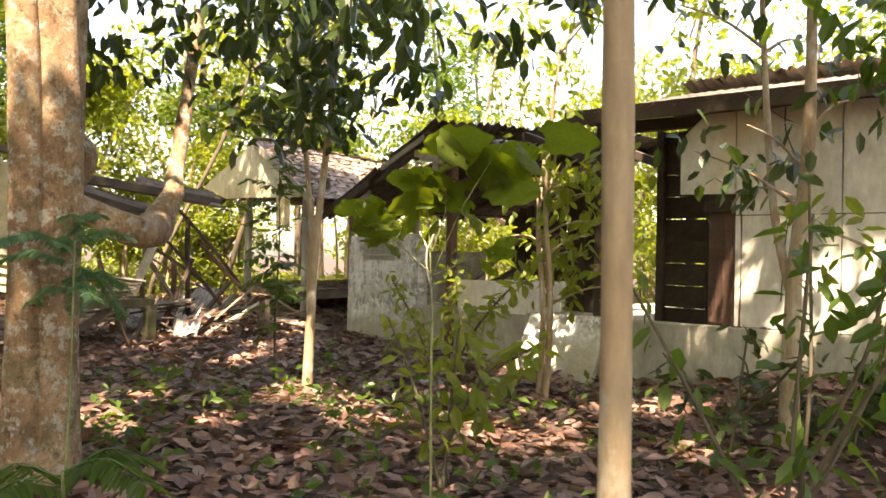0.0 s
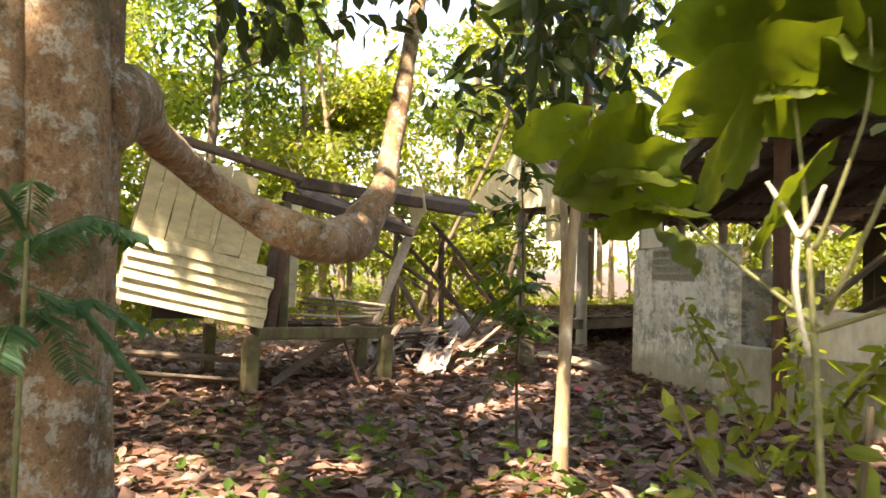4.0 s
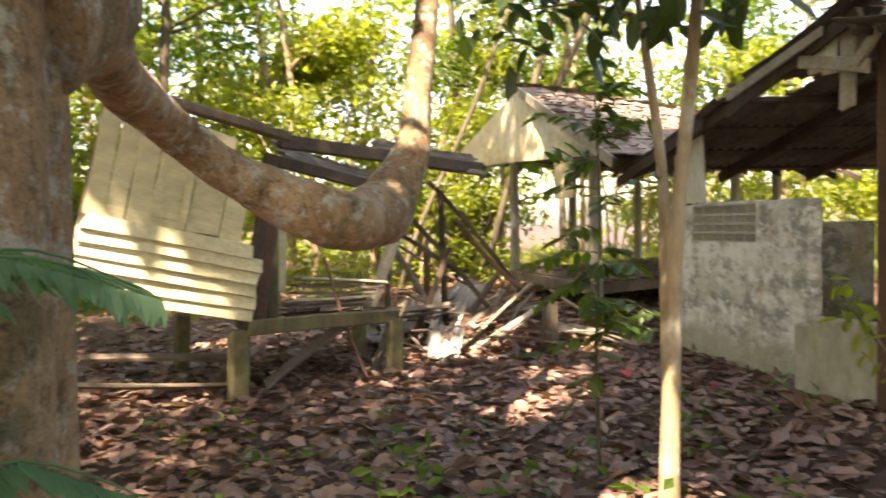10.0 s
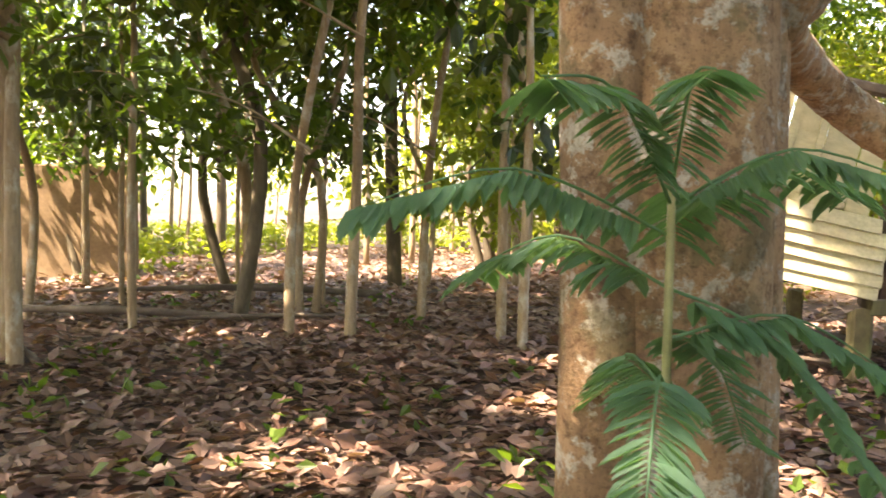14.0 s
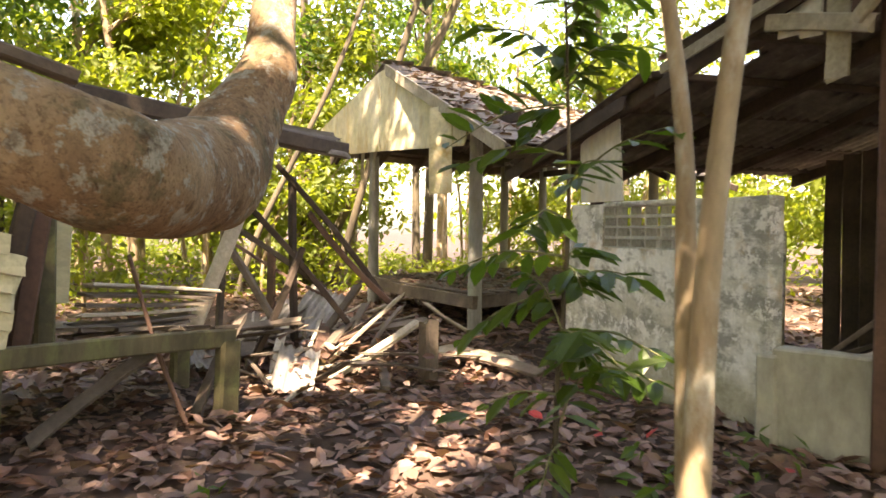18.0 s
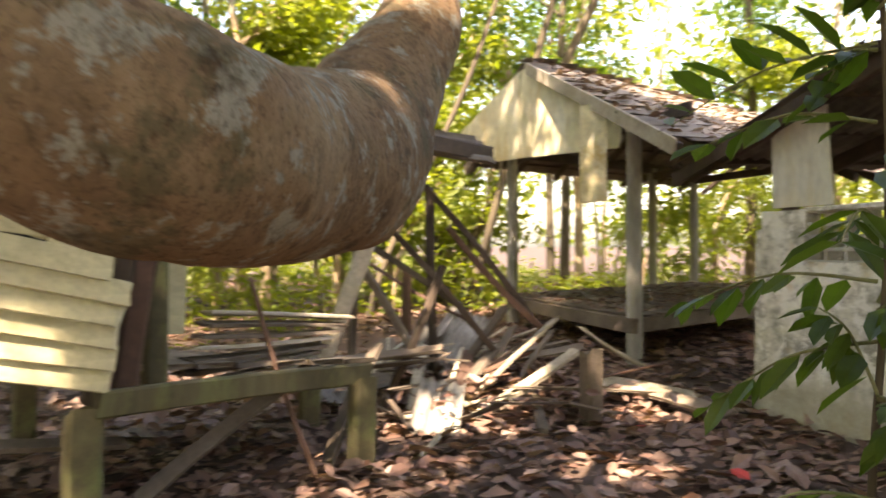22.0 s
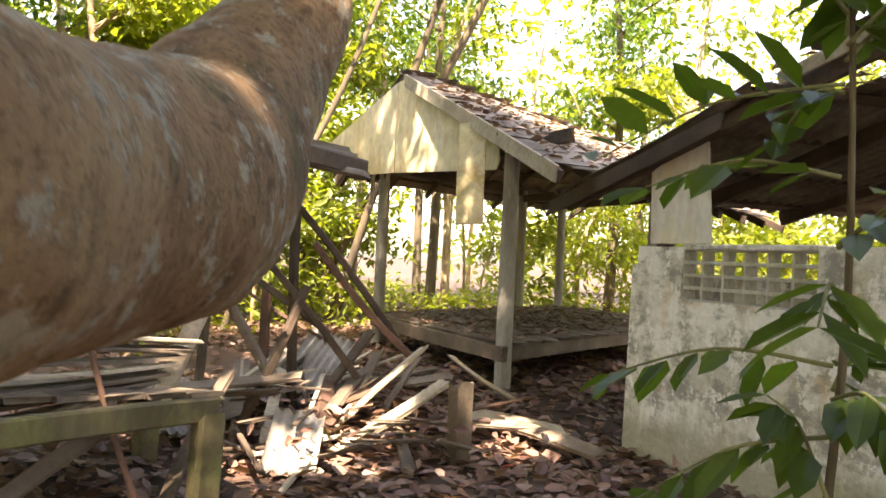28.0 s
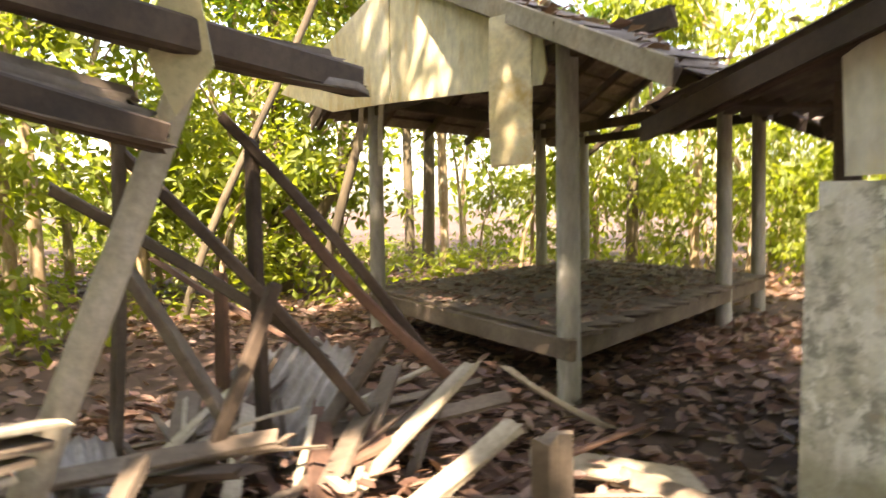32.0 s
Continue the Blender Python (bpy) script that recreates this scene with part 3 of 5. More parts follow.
    # posts inside
    for i, (s, n, hi, mt) in enumerate([(-0.12, 0.3, 1.9, M_WOOD_DARK), (2.85, 0.02, 2.5, M_WOOD_RED), (2.6, 2.6, 2.46, M_WOOD_DARK), (0.1, 2.9, 1.95, M_WOOD_DARK), (4.2, 2.6, 2.15, M_WOOD_DARK)]):
        board("roof_post", on_bath(s, n, 0), on_bath(s, n, hi), 0.1, 0.1, mt, r, up=(0, 1, 0), seed=110 + i)
    # dark plank back wall of the bath house
    b = thing("wall_back", "dark plank wall at the back of the bath house", "wall", kind="structure")
    for k in range(12):
        s = 0.1 + k * 0.2
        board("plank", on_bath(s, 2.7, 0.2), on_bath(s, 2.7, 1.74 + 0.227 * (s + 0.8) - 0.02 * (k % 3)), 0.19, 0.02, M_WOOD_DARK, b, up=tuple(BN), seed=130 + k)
    # fallen planks inside, leaning over the wall end
    for i, (p, q, w, mt) in enumerate([((2.3, 0.15, 0.55), (3.4, 0.9, 1.7), 0.12, M_WOOD), ((2.45, 0.1, 0.6), (3.6, 0.5, 1.15), 0.14, M_WOOD_DARK), ((2.6, 0.5, 0.5), (2.9, 1.4, 1.5), 0.1, M_WOOD_RED)]):
        f = board("fallen_plank", on_bath(*p), on_bath(*q), w, 0.03, mt, None, seed=150 + i)
        tagged(f, "old roof plank fallen across the bath house corner", "plank", "fallen planks")


build_pent_roof()


# ---- plinth, trough and house ----
HY = -1.0


def build_house():
    pl = thing("wall_plinth", "low rendered concrete plinth along the house front", "wall", kind="structure")
    bm = box_bm(2.1, HY, -0.25, 9.5, HY + 0.15, 0.66, 0.012)
    bmesh.ops.subdivide_edges(bm, edges=[e for e in bm.edges if e.calc_length() > 0.5], cuts=14, use_grid_fill=True)
    for v in bm.verts:
        v.co += Vector((0, 0.012 * noise.noise(v.co * 2.5), 0.012 * noise.noise(v.co * 2 + Vector((3, 0, 0)))))
    part("plinth_body", bm, M_PLINTH, pl)
    part("plinth_pier", box_bm(2.02, HY - 0.03, -0.2, 2.14, HY + 0.2, 0.62, 0.015), M_PLINTH, pl)
    fl = part("floor", box_bm(2.1, HY + 0.15, 0.3, 9.5, 5, 0.5, 0), M_PLINTH)
    tagged(fl, "grey concrete floor slab strewn with rubble", "floor", kind="structure")
    # white trough on the plinth
    t = thing("trough", "white plastered water trough on the plinth", "trough")
    pr = [(2.7, 0.965), (3.7, 0.975), (3.67, 0.64), (2.8, 0.63)]
    part("front_wall", prism_bm(pr, 0.07), M_BOARD, t).location = (0, HY - 0.02, 0)
    part("back_wall", prism_bm(pr, 0.07), M_BOARD, t).location = (0, HY + 0.65, 0)
    part("end_wall", box_bm(2.76, HY + 0.05, 0.64, 2.83, HY + 0.65, 0.96, 0.01), M_BOARD, t)
    part("end_wall", box_bm(3.6, HY + 0.05, 0.64, 3.67, HY + 0.65, 0.965, 0.01), M_BOARD, t)
    part("trough_bed", box_bm(2.83, HY + 0.05, 0.64, 3.6, HY + 0.65, 0.69, 0.0), M_PLINTH, t)
    # leaning slabs
    sl = thing("leaning_slab", "pale concrete slab leaning on the plinth", "slab", "leaning slabs")
    ob = part("slab", prism_bm([(0, 0), (0.9, 0.0), (0.92, 0.66), (0.06, 0.64)], 0.05), M_PLASTER, sl)
    sl.matrix_world = pose(3.72, HY - 0.34, 0.08, -24, 0, 0)
    # house walls: boards in the facade plane
    h = thing("wall_house", "cream fibre board house wall with rusty joints", "wall", kind="structure")
    th = 0.04

    def slab(name, pts, mt=M_BOARD, y=HY + 0.02, thick=th, label=""):
        o = part(name, prism_bm(pts, thick), mt, h, label)
        o.location = (0, y, 0)
        return o
    slab("board", [(5.29, 1.815), (5.78, 1.805), (5.78, 2.51), (5.52, 2.51), (5.35, 2.36), (5.29, 2.28)], label="cut board corner above the door")
    xs = [5.792, 6.64, 7.49, 8.34, 9.2]
    for i in range(4):
        slab("board", [(xs[i], 1.624), (xs[i + 1] - 0.012, 1.624), (xs[i + 1] - 0.012, 2.51), (xs[i], 2.51)])
        slab("board", [(xs[i], 0.672), (xs[i + 1] - 0.012, 0.672), (xs[i + 1] - 0.012, 1.614), (xs[i], 1.614)])
    for x in xs[1:4]:
        part("joint_strip", box_bm(x - 0.02, HY + 0.06, 0.67, x + 0.01, HY + 0.09, 2.51, 0), M_WOOD_DARK, h)
    part("corner_post", box_bm(5.76, HY + 0.065, 0.67, 5.88, HY + 0.16, 2.5, 0.006), M_WOOD_RED, h)
    part("head_beam", box_bm(4.4, HY + 0.065, 2.42, 9.2, HY + 0.16, 2.53, 0.006), M_WOOD_DARK, h)
    # brown door leaf standing ajar with a slatted side
    d = thing("door_1", "red-brown wooden door leaf hanging open", "door", kind="structure")
    for k in range(4):
        board("door_board", (5.8 - 0.11 * k * 0.85, HY + 0.05 + 0.11 * k * 0.5, 0.67), (5.8 - 0.11 * k * 0.85, HY + 0.05 + 0.11 * k * 0.5, 1.79 + 0.005 * (k % 2)), 0.108, 0.025, M_WOOD_RED, d, up=(0.5, 0.85, 0), seed=200 + k)
    board("door_rail", (5.76, HY + 0.03, 1.7), (5.43, HY + 0.22, 1.71), 0.03, 0.09, M_WOOD_DARK, d, seed=207)
    # inner plank wall behind the opening
    iw = thing("wall_inner", "dark brown plank partition inside the house", "wall", kind="structure")
    for k in range(9):
        z = 0.5 + 0.235 * k
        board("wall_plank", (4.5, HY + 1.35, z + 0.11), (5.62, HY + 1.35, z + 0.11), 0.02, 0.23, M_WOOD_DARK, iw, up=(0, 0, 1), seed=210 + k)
    for x, hi in ((4.5, 2.6), (5.05, 2.58), (5.66, 2.6)):
        board("stud", (x, HY + 1.3, 0.5), (x, HY + 1.3, hi), 0.09, 0.07, M_WOOD_DARK, iw, up=(0, 1, 0), seed=int(x * 100))
    lv = thing("window_1", "dark glassless window with pale louvre slats", "window", kind="structure")
    # solid near-black panel fills the window, its inner shade put into colour
    part("window_frame", box_bm(5.7, HY + 1.38, 0.9, 6.05, HY + 1.42, 2.0, 0.004), M_OPENING_SHADE, lv)
    for k in range(5):
        part("louvre_slat", box_bm(5.73, HY + 1.33, 1.42 + 0.05 * k, 6.02, HY + 1.375, 1.428 + 0.05 * k, 0.002), M_SHEET, lv)
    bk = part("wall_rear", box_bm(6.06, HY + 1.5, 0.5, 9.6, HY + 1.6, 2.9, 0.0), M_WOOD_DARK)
    tagged(bk, "dark plank wall deep inside the house", "wall", kind="structure")
    # crack-like creeper on the wall
    v = thing("wall_creeper", "thin dead creeper stem hanging down the wall", "creeper")
    limb("stem", [(6.2, HY + 0.0, 2.54), (6.2, HY + 0.01, 2.3), (6.33, HY + 0.008, 1.9), (6.22, HY + 0.01, 1.5), (6.18, HY + 0.01, 0.9)], [0.006, 0.006, 0.005, 0.005, 0.004], M_WOOD_DARK, v, 6, 0, 1)
    limb("stem", [(6.05, HY + 0.01, 2.53), (6.12, HY + 0.01, 2.45), (6.28, HY + 0.01, 2.36)], [0.004, 0.004, 0.003], M_WOOD_DARK, v, 6, 0, 2)
    # roof over the house
    r = thing("house_roof", "old grey corrugated house roof with ragged eave", "roof")
    for k in range(7):
        x = 4.75 + 0.78 * k
        sheet("roof_sheet", (x, HY - 0.4, 2.55), (x, HY + 2.2, 3.16), 0.82, 7, M_ROOF, r, (0, -0.3, 1), 0, 230 + k, 0.02)
        sheet("roof_sheet", (x, HY + 2.1, 3.3), (x, HY + 5.0, 2.5), 0.82, 7, M_ROOF, r, (0, 0.3, 1), 0, 240 + k, 0.02)
    for k in range(7):
        x = 4.6 + 0.8 * k
        board("rafter", (x, HY - 0.36, 2.48), (x, HY + 2.2, 3.09), 0.05, 0.1, M_WOOD_DARK, r, seed=250 + k)
    board("fascia", (4.35, HY - 0.42, 2.51), (9.9, HY - 0.42, 2.51), 0.025, 0.14, M_WOOD_DARK, r, seed=260)
    for i, (x, y, hi) in enumerate([(4.45, HY + 0.1, 2.5), (4.45, HY + 2.2, 3.0), (9.5, HY + 2.2, 3.0)]):
        board("roof_post", (x, y, 0.5), (x, y, hi), 0.1, 0.1, M_WOOD_DARK, r, up=(0, 1, 0), seed=270 + i)


build_house()


# ---- open pavilion with raised deck ----
PC, PL = Vector((-1.62, 0.55, 0)), Vector((-4.55, 1.6, 0))
PS = Vector((-0.18, 0.98, 0)).normalized()
PU = (PL - PC).normalized()
PMID = (PC + PL) / 2


def on_pav(u, s, z):
    return PMID + PU * u + PS * s + Vector((0, 0, z))


def build_pavilion():
    p = thing("pavilion", "open timber pavilion with raised deck and leaf-strewn gable roof", "pavilion")
    half, deep, dz = (PL - PC).length / 2, 4.6, 0.65
    for i, (u, s) in enumerate([(-half, 0), (half, 0), (-half, 3.3), (half, 3.3), (-half, deep), (half, deep)]):
        limb("post", [on_pav(u, s, -0.1), on_pav(u, s, 1.2), on_pav(u, s, 2.42)], [0.075, 0.07, 0.066], M_POST, p, 14, 0.04, i, flute=0.0)
    for k in range(17):
        s = -0.02 + (deep + 0.05) * (k + 0.5) / 17
        board("deck_plank", on_pav(-half - 0.08, s, dz - 0.012), on_pav(half + 0.08, s, dz - 0.012), deep / 17 - 0.012, 0.025, M_WOOD, p, seed=300 + k)
    board("front_beam", on_pav(-half - 0.09, -0.06, dz - 0.09), on_pav(half + 0.09, -0.06, dz - 0.09), 0.045, 0.13, M_WOOD, p, seed=320)
    board("side_beam", on_pav(-half - 0.05, -0.05, dz - 0.09), on_pav(-half - 0.05, deep, dz - 0.09), 0.045, 0.13, M_WOOD, p, seed=321)
    board("side_beam", on_pav(half + 0.05, -0.05, dz - 0.09), on_pav(half + 0.05, deep, dz - 0.09), 0.045, 0.13, M_WOOD, p, seed=322)
    for k in range(4):
        board("joist", on_pav(-half + 0.2, 0.9 + 1.3 * k, dz - 0.09), on_pav(half - 0.2, 0.9 + 1.3 * k, dz - 0.09), 0.05, 0.12, M_WOOD_DARK, p, seed=323 + k)
    apex, slope, r_end, l_end, s0, s1, mid = 3.16, 0.40, -2.9, 2.2, -0.45, 5.1, 0.24
    for u in (-half, half):
        board("wall_beam", on_pav(u, s0, 2.4), on_pav(u, s1, 2.4), 0.06, 0.12, M_WOOD_DARK, p, seed=330)
    for s in (0.0, 3.3, deep):
        board("tie_beam", on_pav(-half - 0.9, s, 2.3), on_pav(half + 0.6, s, 2.3), 0.05, 0.11, M_WOOD_DARK, p, seed=331)
    board("ridge_beam", on_pav(mid, s0, apex - 0.1), on_pav(mid, s1, apex - 0.1), 0.05, 0.12, M_WOOD_DARK, p, seed=332)
    for k in range(8):
        s = s0 + 0.06 + k * 0.9
        for e in (r_end, l_end):
            board("rafter", on_pav(mid, s, apex - 0.07), on_pav(mid + e, s, apex - 0.07 - abs(e) * slope), 0.045, 0.09, M_WOOD_DARK, p, seed=340 + k)
    for e, lo in ((r_end, -1), (l_end, 1)):
        board("barge_board", on_pav(mid, s0 - 0.02, apex - 0.06), on_pav(mid + e, s0 - 0.02, apex - 0.06 - abs(e) * slope), 0.025, 0.12, M_WOOD_PALE if e < 0 else M_WOOD, p, seed=350)
    for k in range(6):
        for e in (r_end, l_end):
            f = (k + 0.3) / 6
            board("batten", on_pav(mid + e * f, s0, apex - 0.02 - abs(e) * f * slope), on_pav(mid + e * f, s1, apex - 0.02 - abs(e) * f * slope), 0.05, 0.03, M_WOOD_DARK, p, seed=355 + k)
    # tiles
    rows, cols = 9, 15
    meshes = []
    for v in range(3):
        rng = random.Random(360 + v)
        bm = board_mesh(0.40, (s1 - s0) / cols - 0.008, 0.012, rng, 0.012, 0.006, 2)
        me = bpy.data.meshes.new("roof_tile")
        bm.to_mesh(me)
        bm.free()
        me.materials.append(M_ROOF)
        meshes.append(me)
    rng = random.Random(9)
    for e in (r_end, l_end):
        n = rows if e < 0 else 8
        for i in range(n):
            for j in range(cols):
                f0, f1 = i / n, (i + 1) / n
                s = s0 + (s1 - s0) * (j + 0.5) / cols
                a = on_pav(mid + e * f1, s, apex + 0.03 - abs(e) * f1 * slope)
                b = on_pav(mid + e * f0, s, apex + 0.015 - abs(e) * f0 * slope)
                m, _ = framed(a, b, (0, 0, 1))
                ob = new("roof_tile", rng.choice(meshes))
                ob.parent = p
                ob.matrix_local = m @ pose(rng.uniform(-0.02, 0.0), 0, 0, rng.uniform(-1.5, 1.5), rng.uniform(-1.5, 1), rng.uniform(-1, 1))
    # gable panel with stained face, and one plank hanging loose
    gm = Matrix((PU, PS, (0, 0, 1))).transposed().to_4x4()
    gm.translation = PMID + PS * (s0 + 0.02)
    for i, pts in enumerate([[(1.07, 2.18), (1.9, 2.42), (1.9, apex - 0.08 - slope * 1.66), (0.3, apex - 0.08), (0.3, 2.17)], [(0.285, 2.17), (-1.2, 2.12), (-1.24, 2.2), (-1.2, apex - 0.1 - slope * 1.44), (0.2, apex - 0.07), (0.285, apex - 0.08)]]):
        seen = []
        for q in pts:
            if q not in seen:
                seen.append(q)
        g = part("gable_panel", prism_bm(seen, 0.012), M_GABLE, p)
        g.matrix_local = gm
    board("hanging_plank", on_pav(-1.37, s0 - 0.01, 1.63), on_pav(-1.35, s0 - 0.01, 2.46), 0.27, 0.014, M_GABLE, p, up=tuple(-PS), seed=370, label="stained board hanging loose from the gable")
    for i, (u, lo) in enumerate([(0.75, 1.75), (1.2, 1.9)]):
        board("broken_strip", on_pav(u, s0 + 0.05, lo), on_pav(u - 0.05, s0 + 0.05, 2.3), 0.05, 0.012, M_WOOD_PALE, p, up=tuple(-PS), seed=372 + i)
    # dead leaves on the deck and roof
    rng = np.random.default_rng(11)
    n = 1500
    q = np.array([on_pav(rng.uniform(-half, half), rng.uniform(0, deep), dz + 0.012) for _ in range(n)])
    tagged(part("leaf_litter", leaves_mesh(q, 0.1, rng, 0, False, 0.4), M_LITTER), "dry leaves lying on the pavilion deck", "fallen leaves", kind="stuff")
    q = []
    for _ in range(2600):
        e = rng.uniform(r_end, 0.4)
        q.append(on_pav(mid + e, rng.uniform(s0, s1), apex + 0.05 - abs(e) * slope))
    tagged(part("leaf_litter", leaves_mesh(np.array(q), 0.1, rng, 0, False, 0.5), M_LITTER), "dry leaves caught on the pavilion roof", "fallen leaves", kind="stuff")


build_pavilion()


# ---- collapsed timber hut ----
def build_hut():
    o = Vector((-0.21, -4.39, 0.78))
    d = Vector((-0.06, -0.965, 0.215)).normalized()
    n = Vector((1, -0.06, 0)).normalized()
    u = n.cross(d)
    if u.z < 0:
        u = -u

    def at(s, h, off=0.0):
        return o + d * s + u * h + n * off
    h = thing("hut_ruin", "leaning ruined hut wall of cream lap boards on posts", "hut")
    long = [1.2, 1.22, 1.22, 1.21, 1.21, 1.2]
    for k in range(6):
        s0 = 0.0 if k < 5 else 0.09
        ob = board("lap_board", at(s0, 0.045 + 0.087 * k, 0.012), at(long[k], 0.045 + 0.087 * k, 0.012), 0.017, 0.104, M_SIDING, h, up=tuple((u - n * 0.3)), seed=400 + k)
    # vertical boards and shutter above
    ss = [(0.17, 0.32, 0.43, 0.95), (0.33, 0.55, 0.55, 1.25), (0.56, 0.8, 0.54, 1.27), (0.81, 0.95, 0.54, 1.3), (0.96, 1.08, 0.54, 1.34), (1.09, 1.21, 0.54, 1.36)]
    for i, (a, b, lo, hi) in enumerate(ss):
        board("wall_plank", at((a + b) / 2, lo, -0.012), at((a + b) / 2, hi, -0.012), b - a + 0.004, 0.018, M_SIDING, h, up=tuple(n), seed=410 + i)
    for i, s in enumerate((0.585, 0.775)):
        board("shutter_stile", at(s, 0.6, 0.008), at(s, 1.28, 0.008), 0.05, 0.014, M_SIDING, h, up=tuple(n), seed=420 + i)
    board("shutter_rail", at(0.61, 0.62, 0.008), at(0.75, 0.62, 0.008), 0.05, 0.014, M_SIDING, h, up=tuple(n), seed=423)
    board("wall_post", at(0.03, -0.05, -0.06), at(0.03, 1.0, -0.06), 0.09, 0.07, M_WOOD_DARK, h, up=tuple(n), seed=425)
    board("wall_post", at(1.18, -0.05, -0.06), at(1.18, 1.45, -0.06), 0.08, 0.07, M_WOOD, h, up=tuple(n), seed=426)
    board("top_plate", at(-0.05, 1.36, -0.06), at(1.22, 1.4, -0.06), 0.1, 0.07, M_WOOD, h, up=tuple(u), seed=427)
    # dark opening: near-black panel painted as its inner shade, and red-brown jamb
    board("jamb", at(-0.1, -0.05, -0.1), at(-0.02, 1.0, -0.1), 0.1, 0.08, M_WOOD_RED, h, up=tuple(n), seed=428)
    board("yellow_post", (-0.5, -4.12, 0.72), (-0.5, -4.1, 1.9), 0.1, 0.09, M_WOOD_GREEN, h, up=(1, 0, 0), seed=429)
    board("yellow_board", (-0.75, -4.0, 0.95), (-0.72, -3.98, 1.9), 0.2, 0.02, M_SIDING, h, up=(1, 0, 0), seed=430)
    part("dark_wall", box_bm(-1.4, -5.1, 0.8, -1.35, -4.25, 1.9, 0), M_OPENING_SHADE, h)
    # floor beam and legs
    board("floor_beam", (-0.2, -4.42, 0.73), (-0.52, -3.02, 0.69), 0.06, 0.11, M_WOOD_GREEN, h, seed=431)
    for i, (x, y, hi, w) in enumerate([(-0.25, -4.48, 0.7, 0.14), (-0.5, -3.08, 0.675, 0.13), (-1.7, -4.5, 0.7, 0.12), (-1.5, -2.9, 0.6, 0.12)]):
        board("leg", (x, y, -0.1), (x, y + 0.02, hi), w, w * 0.85, M_WOOD_GREEN, h, up=(1, 0, 0), seed=440 + i)
    for i in range(8):
        y = -4.4 + 0.19 * i
        board("floor_plank", (-0.5, y, 0.83 - 0.01 * i), (-1.9, y + 0.1, 0.8 - 0.03 * i), 0.17, 0.025, M_WOOD, h, seed=450 + i)
    # sagging roof edge: dark timbers and sheets
    board("roof_beam", (-1.06, -3.8, 2.16), (-1.4, -1.52, 2.0), 0.08, 0.12, M_WOOD_DARK, h, seed=460)
    board("roof_beam", (-1.14, -3.9, 2.02), (-1.26, -2.42, 1.72), 0.07, 0.1, M_WOOD_DARK, h, seed=461)
    sheet("roof_sheet", (-1.75, -2.55, 2.2), (-1.42, -1.55, 2.03), 0.5, 5, M_ROOF, h, (0.3, 0.1, 1), 14, 462, 0.02)
    sheet("roof_sheet", (-1.33, -3.7, 2.1), (-1.38, -2.42, 1.79), 0.46, 5, M_ROOF, h, (0.4, 0, 1), 8, 463, 0.04)
    # layered slats and boards slid down beside the doorway
    for i in range(7):
        board("slid_slat", (-0.62 - 0.02 * i, -3.98 + 0.03 * i, 0.7 + 0.055 * i), (-1.0 - 0.015 * i, -3.15 + 0.05 * i, 0.72 + 0.035 * i), 0.11, 0.02, M_WOOD if i % 3 else M_WOOD_PALE, h, seed=480 + i, roll=6 * (i % 3 - 1))
    limb("pole", [(-1.58, -2.82, 0.45), (-1.53, -2.5, 1.25), (-1.5, -2.2, 2.0)], [0.058, 0.055, 0.05], M_WOOD_PALE, h, 12, 0.06, 4, "bleached round pole leaning in the ruin")
    hb = part("hanging_board", prism_bm([(0, 0), (0.08, -0.18), (0.21, -0.02), (0.17, 0.24), (0.07, 0.28)], 0.012), M_SIDING, h, "pale torn board hanging from the roof edge")
    hb.matrix_local = pose(-1.36, -2.42, 1.98, 6, 0, 48)
    limb("stick", [(-0.32, -3.35, 0.1), (-0.5, -3.5, 0.65), (-0.62, -3.62, 1.2)], [0.016, 0.014, 0.012], M_WOOD_RED, h, 8, 0.06, 6)
    # crossing props in the ruin
    props = [((-2.05, -1.75, 1.9), (-1.55, -1.0, 0.8), 0.06, M_WOOD_DARK), ((-2.3, -2.1, 1.75), (-1.7, -1.25, 0.55), 0.09, M_WOOD_DARK), ((-2.45, -2.35, 1.6), (-1.85, -1.4, 0.85), 0.06, M_WOOD), ((-2.0, -1.63, 1.8), (-1.97, -1.62, 0.1), 0.07, M_WOOD_DARK),
             ((-2.26, -2.12, 1.95), (-2.3, -2.2, 0.1), 0.06, M_WOOD), ((-2.3, -2.1, 1.25), (-1.85, -1.6, 0.05), 0.12, M_WOOD), ((-1.95, -1.5, 1.5), (-1.45, -0.95, 0.7), 0.07, M_WOOD_RED), ((-1.6, -2.4, 0.1), (-1.45, -1.9, 1.2), 0.06, M_WOOD_DARK)]
    for i, (a, b, w, mt) in enumerate(props):
        board("prop", a, b, w, 0.05, mt, h, seed=470 + i, bow=0.03)
    h.location = (0.05, 0.27, -0.1)


build_hut()


